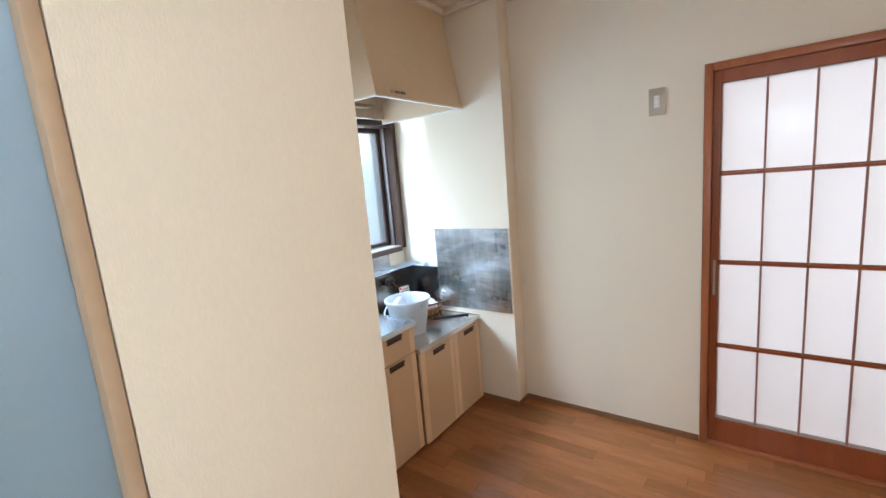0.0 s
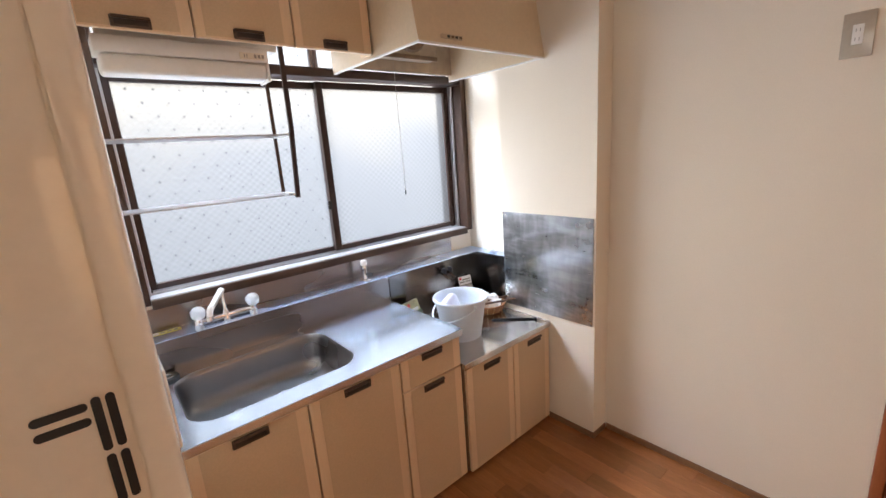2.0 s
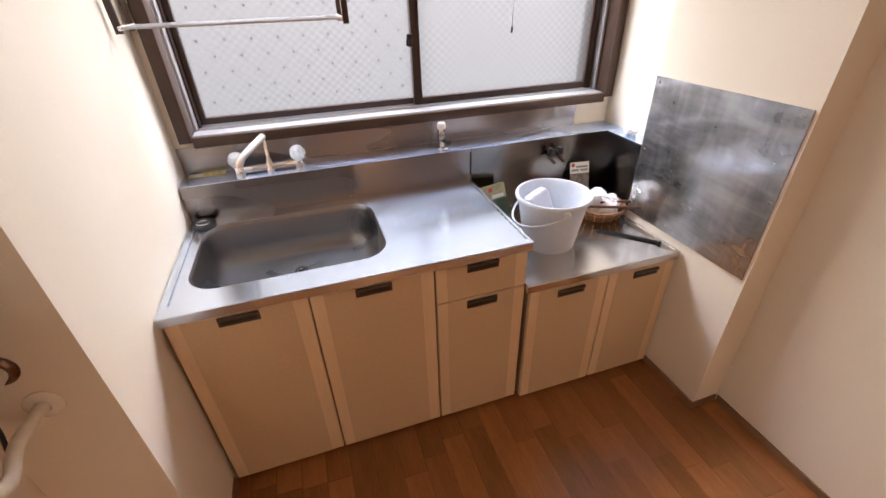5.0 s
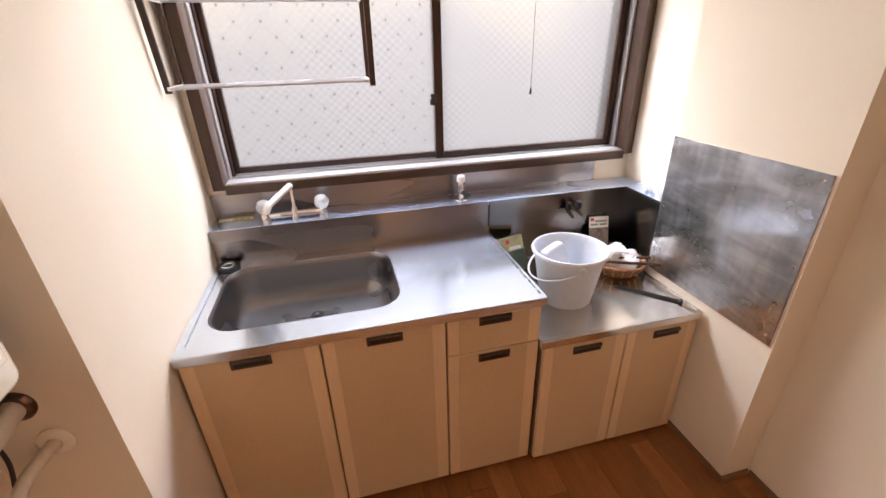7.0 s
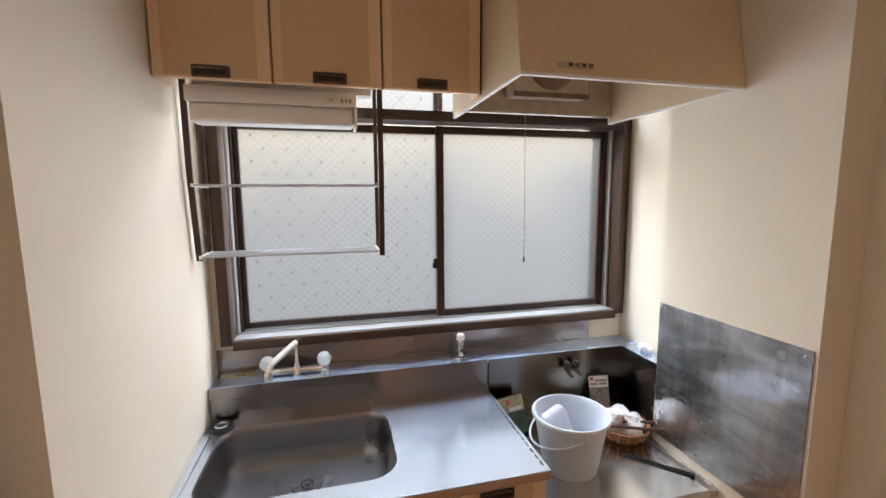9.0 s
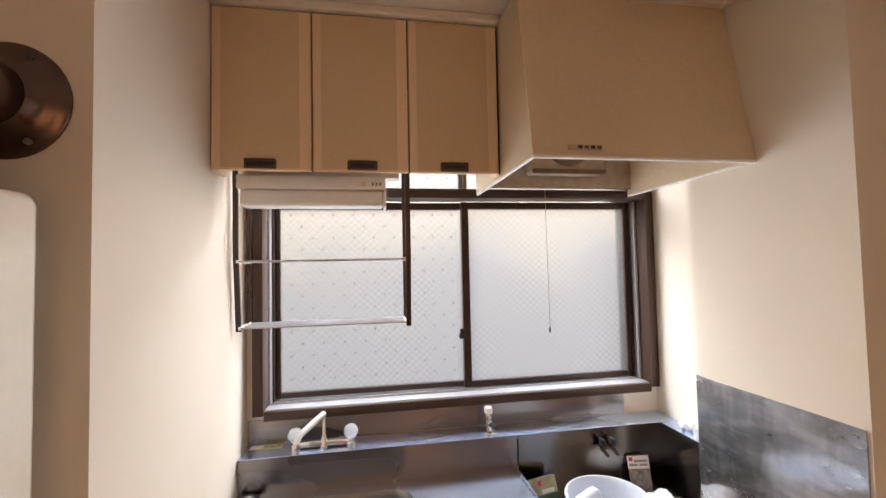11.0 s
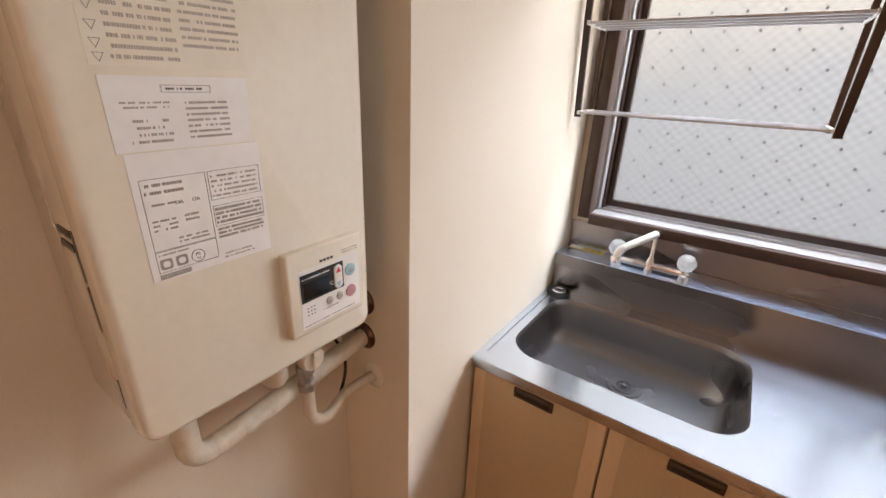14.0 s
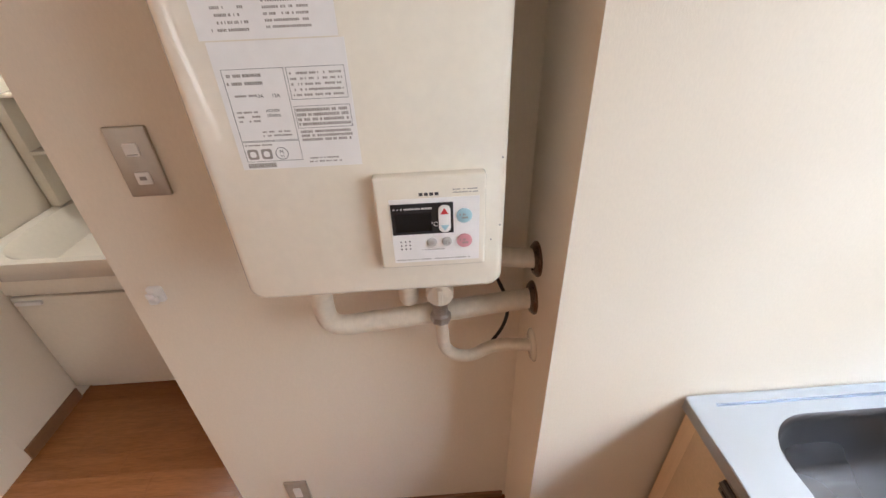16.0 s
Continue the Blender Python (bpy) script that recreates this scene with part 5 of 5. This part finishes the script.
for s, v, mt in ((1, 0.36, RED), (-1, 0.53, BLUEBTN)):
    bm = bmesh.new()
    y, z = ry(0.62), rz(v)
    bm.faces.new([bm.verts.new((RX + 0.0042, y + a, z + s * b)) for a, b in ((-0.006, -0.004), (0.006, -0.004), (0, 0.006))])
    part("arrow", bm, mt, rk)


def button(u, v, r, mt, label):
    b = part("button", lathe(bmesh.new(), [(r, 0), (r, 0.0018), (r * 0.85, 0.0026), (0, 0.0028)], Matrix.Translation((RX + 0.0004, ry(u), rz(v))) @ pose(0, 0, 0, 0, 90, 0), 24), mt, rm, label, smooth=True)
    lines(ry(u) - r * 0.6, ry(u) + r * 0.6, rz(v) - r * 0.45, rz(v) + r * 0.45, 2, GREYINK, b, int(u * 100), RX + 0.0031, 0.8, 0.6)


button(0.80, 0.42, 0.0115, BLUEBTN, "pale blue round key")
button(0.80, 0.70, 0.0115, PINKBTN, "pink round key")
button(0.495, 0.70, 0.0075, GREYBTN, "grey round key")
button(0.635, 0.70, 0.0075, GREYBTN, "grey round key")
bm = bmesh.new()
for i in range(3):
    for j in range(3):
        y, z = ry(0.20) + i * 0.0065, rz(0.69) - j * 0.0065
        bx(bm, RX + 0.0004, RX + 0.0008, y, y + 0.0022, z, z + 0.0022)
part("speaker_holes", bm, INK, rm)
for i in range(4):
    patch(ry(0.40) + i * 0.0075, ry(0.40) + i * 0.0075 + 0.0055, rz(0.195), rz(0.165), INK, rm, "maker_mark_bar", 0.0004, RX)
lines(ry(0.70), ry(0.93), rz(0.19), rz(0.13), 2, GREYINK, rm, 30, RX, 0.9)
lines(ry(0.15), ry(0.85), rz(0.915), rz(0.885), 1, GREYINK, rm, 31, RX + 0.0004, 0.8)
lines(ry(0.40), ry(0.62), rz(0.80), rz(0.775), 1, GREYINK, rm, 32, RX + 0.0004, 0.9)

# ---- pipes below the heater ----
PX = -0.145
for nm, pts, r, mt, label in (
        ("hot_water_pipe", bend([(-0.135, -0.722, HZ0 + 0.006), (-0.135, -0.722, 0.922), (-0.140, -0.60, 0.931), (PX, -0.29, 0.960)], 0.045), 0.0215, LAGGING, "cream lagged hot water pipe under the heater"),
        ("supply_pipe", bend([(-0.120, -0.548, HZ0 + 0.006), (-0.120, -0.548, 0.990), (-0.2345, -0.548, 0.990)], 0.03), 0.019, LAGGING, "short cream lagged pipe elbow under the heater"),
        ("upper_pipe", bend([(-0.19, -0.47, HZ0 + 0.006), (-0.185, -0.46, 1.058), (PX, -0.29, 1.058)], 0.03), 0.0195, LAGGING, "cream lagged pipe running into the pier")):
    t_ = thing(nm, pts[0], label, "pipe")
    part("lagged_tube", tube(bmesh.new(), pts, r, 18), mt, t_, smooth=True)
    if nm == "hot_water_pipe":
        for i in range(5):
            c = Vector((-0.137 - 0.0016 * i, -0.675 + i * 0.055, 0.9255 + 0.0045 * i))
            part("tape_turn", lathe(bmesh.new(), [(r + 0.0002, -0.010), (r + 0.0007, -0.008), (r + 0.0007, 0.008), (r + 0.0002, 0.010)], Matrix.Translation(c) @ pose(0, 0, 0, 86.5, 0, 2), 18, True), LAGGING, t_, smooth=True)
gv = thing("gas_pipe", (-0.12, -0.487, HZ0), "cream gas hose with a metal valve under the heater", "gas pipe")
part("valve_stem", rod(bmesh.new(), (-0.12, -0.487, HZ0 + 0.006), (-0.12, -0.487, 1.0), 0.016), BRASS, gv, smooth=True)
part("valve_cap", lathe(bmesh.new(), [(0.026, -0.004), (0.027, 0.010), (0.024, 0.018), (0.0, 0.019)], Matrix.Translation((-0.103, -0.487, 1.028)) @ pose(0, 0, 0, 0, 90, 0), 24), LAGGING, gv, "cream round valve cap", smooth=True)
part("valve_key", boxed(-0.084, -0.078, -0.492, -0.482, 1.012, 1.046, 0.002), LAGGING, gv)
part("coupling", lathe(bmesh.new(), [(0.016, 0.0), (0.021, 0.004), (0.021, 0.020), (0.015, 0.024), (0.015, 0.040), (0.019, 0.044), (0.019, 0.064), (0.014, 0.068)], Matrix.Translation((-0.12, -0.487, 0.935)), 8), BRASS, gv, "grey metal coupling")
part("hose", tube(bmesh.new(), bend([(-0.12, -0.487, 0.94), (-0.125, -0.482, 0.84), (-0.132, -0.43, 0.805), (-0.145, -0.37, 0.832), (PX + 0.03, -0.29, 0.852)], 0.05), 0.0135, 14), LAGGING, gv, "cream hose bent into the pier", smooth=True)
for z, x in ((1.058, PX), (0.960, PX)):
    f = thing("pipe_flange", (x, -0.292, z), "dark metal collar round the pipe at the pier", "pipe flange", "pipe flanges")
    part("collar", lathe(bmesh.new(), [(0.036, -0.002), (0.036, 0.004), (0.030, 0.010), (0.0225, 0.012), (0.0225, -0.002)], Matrix.Translation((x, -0.29, z)) @ pose(0, 0, 0, 90, 0, 0), 28, True), FLUE, f, smooth=True)
f = thing("pipe_flange", (PX + 0.03, -0.292, 0.852), "cream collar round the gas hose at the pier", "pipe flange", "pipe flanges")
part("collar", lathe(bmesh.new(), [(0.036, -0.002), (0.036, 0.003), (0.031, 0.007), (0.0145, 0.008), (0.0145, -0.002)], Matrix.Translation((PX + 0.03, -0.29, 0.852)) @ pose(0, 0, 0, 90, 0, 0), 28, True), ENAMEL, f, smooth=True)
cb = thing("black_cable", (-0.19, -0.40, HZ0), "thin black cable looping under the heater", "cable")
part("lead", tube(bmesh.new(), bend([(-0.18, -0.40, HZ0 + 0.006), (-0.19, -0.36, 0.98), (-0.178, -0.332, 0.92), (-0.160, -0.345, 0.87), (-0.148, -0.385, 0.818)], 0.03), 0.004, 8), RUBBER, cb, smooth=True)
part("connector", boxed(-0.20, -0.16, -0.425, -0.385, 1.035, 1.083, 0.005), BLACK, cb, smooth=True)

# ---- flue ----
FX, FZ = -0.150, 2.048
fl = thing("flue_pipe", (FX, -0.56, HZ1), "dull metal flue elbow from the heater into the pier", "flue pipe")
part("elbow", tube(bmesh.new(), bend([(FX, -0.575, HZ1 - 0.003), (FX, -0.575, FZ), (FX, -0.2915, FZ)], 0.11, 10), 0.059, 28), FLUE, fl, smooth=True)
part("flange", lathe(bmesh.new(), [(0.116, 0.0015), (0.116, 0.005), (0.112, 0.009), (0.098, 0.014), (0.082, 0.022), (0.070, 0.031), (0.0635, 0.040), (0.0605, 0.042), (0.0605, 0.0015)], Matrix.Translation((FX, -0.29, FZ)) @ pose(0, 0, 0, 90, 0, 0), 40, True), FLUE, fl, "round flared wall flange", smooth=True)
for a in (60, 300):
    part("flange_screw", lathe(bmesh.new(), [(0.007, 0.006), (0.007, 0.011), (0.0, 0.012)], Matrix.Translation((FX + 0.096 * math.cos(radians(a)), -0.297, FZ + 0.096 * math.sin(radians(a)))) @ pose(0, 0, 0, 90, 0, 0), 8), BRASS if a > 90 else INK, fl)
for k in range(7):
    a = radians(8 + 13 * k)
    c = Vector((FX, -0.465 - 0.11 * math.cos(a), FZ - 0.11 + 0.11 * math.sin(a)))
    part("elbow_rib", lathe(bmesh.new(), [(0.0585, -0.007), (0.0625, -0.002), (0.0625, 0.002), (0.0585, 0.007)], Matrix.Translation(c) @ pose(0, 0, 0, -math.degrees(a), 0, 0), 28, True), FLUE, fl, smooth=True)
for y in (-0.437, -0.385):
    part("seam_ring", lathe(bmesh.new(), [(0.0585, -0.005), (0.0610, -0.002), (0.0610, 0.002), (0.0585, 0.005)], Matrix.Translation((FX, y, FZ)) @ pose(0, 0, 0, 90, 0, 0), 28, True), FLUE, fl, smooth=True)
pb = thing("plastic_wrap", (-0.13, -0.70, HZ1), "crumpled clear plastic wrap lying on the water heater", "plastic wrap")
bm = bmesh.new()
bmesh.ops.create_icosphere(bm, subdivisions=4, radius=0.06, matrix=Matrix.Translation((-0.12, -0.685, HZ1 + 0.045)) @ Matrix.Diagonal((0.9, 0.95, 0.9, 1)))
for v in bm.verts:
    v.co += noise.noise_vector(v.co * 22) * 0.022 + noise.noise_vector(v.co * 60) * 0.008
    v.co.z = max(v.co.z, HZ1)
part("wrap", bm, material("shiny_clear_wrap", (0.62, 0.60, 0.58), 0.12, coarse=0.3, fine=0.2, coarse_scale=40), pb)

# ---- switches, sockets, hook ----
sp1 = thing("wall_switch", (WEST, -1.02, 1.197), "beige metal wall switch plate with two switches", "wall switch")
bp1 = part("cover_plate", slab_x(WEST + 0.0005, WEST + 0.007, -1.058, -0.984, 1.199, 1.331, 0.003, 0.002), PLATE, sp1, smooth=True)
for z in (1.290, 1.236):
    k = part("rocker", slab_x(WEST + 0.007, WEST + 0.010, -1.034, -1.008, z - 0.012, z + 0.012, 0.002, 0.001), WHITEPLASTIC, sp1, "small pale switch key", smooth=True)
    part("indicator", boxed(WEST + 0.010, WEST + 0.0106, -1.027, -1.015, z - 0.003, z + 0.004) if z < 1.26 else boxed(WEST + 0.010, WEST + 0.0106, -1.030, -1.012, z - 0.009, z - 0.0075), GREYINK, k)
hk = thing("wall_hook", (WEST, -1.108, 0.965), "small white plastic adhesive hook", "hook")
part("hook_base", slab_x(WEST + 0.0005, WEST + 0.009, -1.125, -1.092, 0.945, 0.985, 0.006, 0.003), WHITEPLASTIC, hk, smooth=True)
part("hook_arm", boxed(WEST + 0.009, WEST + 0.026, -1.118, -1.099, 0.950, 0.966, 0.004), WHITEPLASTIC, hk, smooth=True)
part("hook_lip", boxed(WEST + 0.020, WEST + 0.027, -1.118, -1.099, 0.967, 0.980, 0.003), WHITEPLASTIC, hk, smooth=True)
so2 = thing("low_socket", (WEST, -0.985, 0.05), "beige metal wall socket plate near the floor", "socket")
part("cover_plate", slab_x(WEST + 0.0005, WEST + 0.007, -1.022, -0.950, 0.05, 0.17, 0.003, 0.002), PLATE, so2, smooth=True)
part("socket_face", slab_x(WEST + 0.007, WEST + 0.010, -0.998, -0.974, 0.085, 0.138, 0.002, 0.001), WHITEPLASTIC, so2, smooth=True)
so3 = thing("high_socket", (EAST, -1.15, 1.826), "beige metal wall socket plate high on the wall", "socket")


def slab_w(x0, x1, y0, y1, z0, z1):
    return boxed(x0, x1, y0, y1, z0, z1, 0.002, 2)


part("cover_plate", slab_w(EAST - 0.007, EAST - 0.0005, -1.186, -1.106, 1.832, 1.972), PLATE, so3, smooth=True)
fc = part("socket_face", slab_w(EAST - 0.011, EAST - 0.007, -1.160, -1.132, 1.872, 1.934), WHITEPLASTIC, so3, smooth=True)
for z in (1.888, 1.916):
    for y in (-1.152, -1.142):
        part("socket_slot", boxed(EAST - 0.0116, EAST - 0.0109, y, y + 0.002, z - 0.005, z + 0.005), GREYINK, fc)

# ---- bathroom door beside the wall end ----
bd = structure(thing("door_2", (-0.9, -1.165, FLOOR), "closed bathroom door with a bluish frosted panel", "bathroom door"), "", "")
part("door_frame", boxed(-1.35, -1.31, -1.172, -1.132, FLOOR, 2.048, 0.004), WHITEPLASTIC, bd, smooth=True)
part("bottom_rail", boxed(-1.309, -0.5165, -1.167, -1.137, FLOOR, 0.12, 0.004), WHITEPLASTIC, bd, smooth=True)
part("top_rail", boxed(-1.309, -0.5165, -1.167, -1.137, 1.98, 2.048, 0.004), WHITEPLASTIC, bd, smooth=True)
part("frosted_panel", boxed(-1.309, -0.5145, -1.157, -1.153, 0.121, 1.979), FROSTED, bd, "bluish frosted panel")

# ---- washroom vanity ----
va = thing("washbasin_unit", (-1.05, -1.75, FLOOR), "white washbasin cabinet with a broad moulded basin", "washbasin")
part("body", boxed(-1.345, -0.822, -2.115, -1.36, 0.045, 0.565), ENAMEL, va)
part("plinth", boxed(-1.345, -0.86, -2.11, -1.365, FLOOR, 0.0445), ENAMEL, va)
for a, b in ((-2.112, -1.60), (-1.593, -1.363)):
    d = part("door", boxed(-0.8215, -0.802, a, b, 0.05, 0.556, 0.004), ENAMEL, va, "white cabinet door", smooth=True)
    part("handle", boxed(-0.801, -0.786, a + 0.02, a + 0.12, 0.528, 0.545, 0.004), WHITEPLASTIC, d, smooth=True)
part("apron", boxed(-0.83, -0.798, -2.115, -1.36, 0.572, 0.64, 0.006), ENAMEL, va, smooth=True)
loops = []
bcx, bcy = -1.03, -1.738
for hx, hy, z, r in ((0.24, 0.375, 0.642, 0.05), (0.285, 0.378, 0.70, 0.12), (0.305, 0.378, 0.745, 0.14), (0.303, 0.376, 0.755, 0.14), (0.27, 0.33, 0.752, 0.16), (0.25, 0.30, 0.72, 0.15), (0.20, 0.24, 0.64, 0.13), (0.06, 0.06, 0.62, 0.04)):
    loops.append([(x, y, z) for x, y in round_rect(bcx, bcy, hx, hy, r, 8)])
part("basin", loft(bmesh.new(), loops), ENAMEL, va, "cream moulded basin", smooth=True)
part("backboard", boxed(-1.345, -1.33, -2.115, -1.36, 0.756, 1.95), ENAMEL, va)
part("side_tower", boxed(-1.33, -1.18, -2.115, -2.07, 0.756, 1.95, 0.004), ENAMEL, va, smooth=True)
part("tray", boxed(-1.33, -1.17, -2.069, -1.37, 0.985, 1.0, 0.004), ENAMEL, va, smooth=True)
part("tray", boxed(-1.33, -1.17, -2.069, -1.37, 1.205, 1.22, 0.004), ENAMEL, va, smooth=True)
la = part("mirror_lamp", boxed(-1.329, -1.215, -2.06, -1.44, 1.905, 1.95, 0.008, 2), WHITEPLASTIC, va, "white lamp canopy over the mirror", smooth=True)
part("lamp_cover", boxed(-1.30, -1.225, -2.04, -1.46, 1.87, 1.904, 0.012, 3), LAMPWHITE, la, smooth=True)
part("mirror", boxed(-1.3295, -1.325, -2.0, -1.42, 1.24, 1.86), CHROME, va, "mirror")
part("basin_tap", tube(bmesh.new(), bend([(-1.27, -1.80, 0.75), (-1.27, -1.80, 0.83), (-1.17, -1.80, 0.82)], 0.03), 0.016, 14), RUBBER, va, "dark tap", smooth=True)

# ---- floor strips ----
def plank_mesh(w, ln):
    bm = boxed(-w / 2, w / 2, -ln / 2, ln / 2, -0.008, 0.0, 0.0006, 1)
    me = bpy.data.meshes.new("plank")
    bm.to_mesh(me)
    bm.free()
    me.materials.append(PLANK)
    return me


PW, PL = 0.0925, 0.455
pm = plank_mesh(PW - 0.0008, PL - 0.0008)
rnd = random.Random(4)
rest = bmesh.new()
for col in range(-12, 27):
    x = WEST + 0.008 + col * PW
    near = 0 <= col and x + PW / 2 < EAST + 0.03
    y = -2.75 + rnd.uniform(0, PL) - 4 * PL
    while y < (0.15 if col >= 0 else 0.6):
        if near and y > -2.76:
            o = new("plank", pm)
            o.parent = sub
            o.matrix_basis = Matrix.Translation((x + PW / 2, y + PL / 2, FLOOR))
            o.matrix_parent_inverse = Matrix.Identity(4)
        elif y + PL > -4.2 and x > -1.4:
            bx(rest, x, x + PW - 0.0008, max(y, -4.25), min(y + PL, 0.78) - 0.0008, FLOOR - 0.008, FLOOR - 0.0008)
        y += PL
part("plank_rows", rest, PLANK, sub, "further floor strips")
tagged(bpy.data.objects["plank_rows"], kind="stuff")
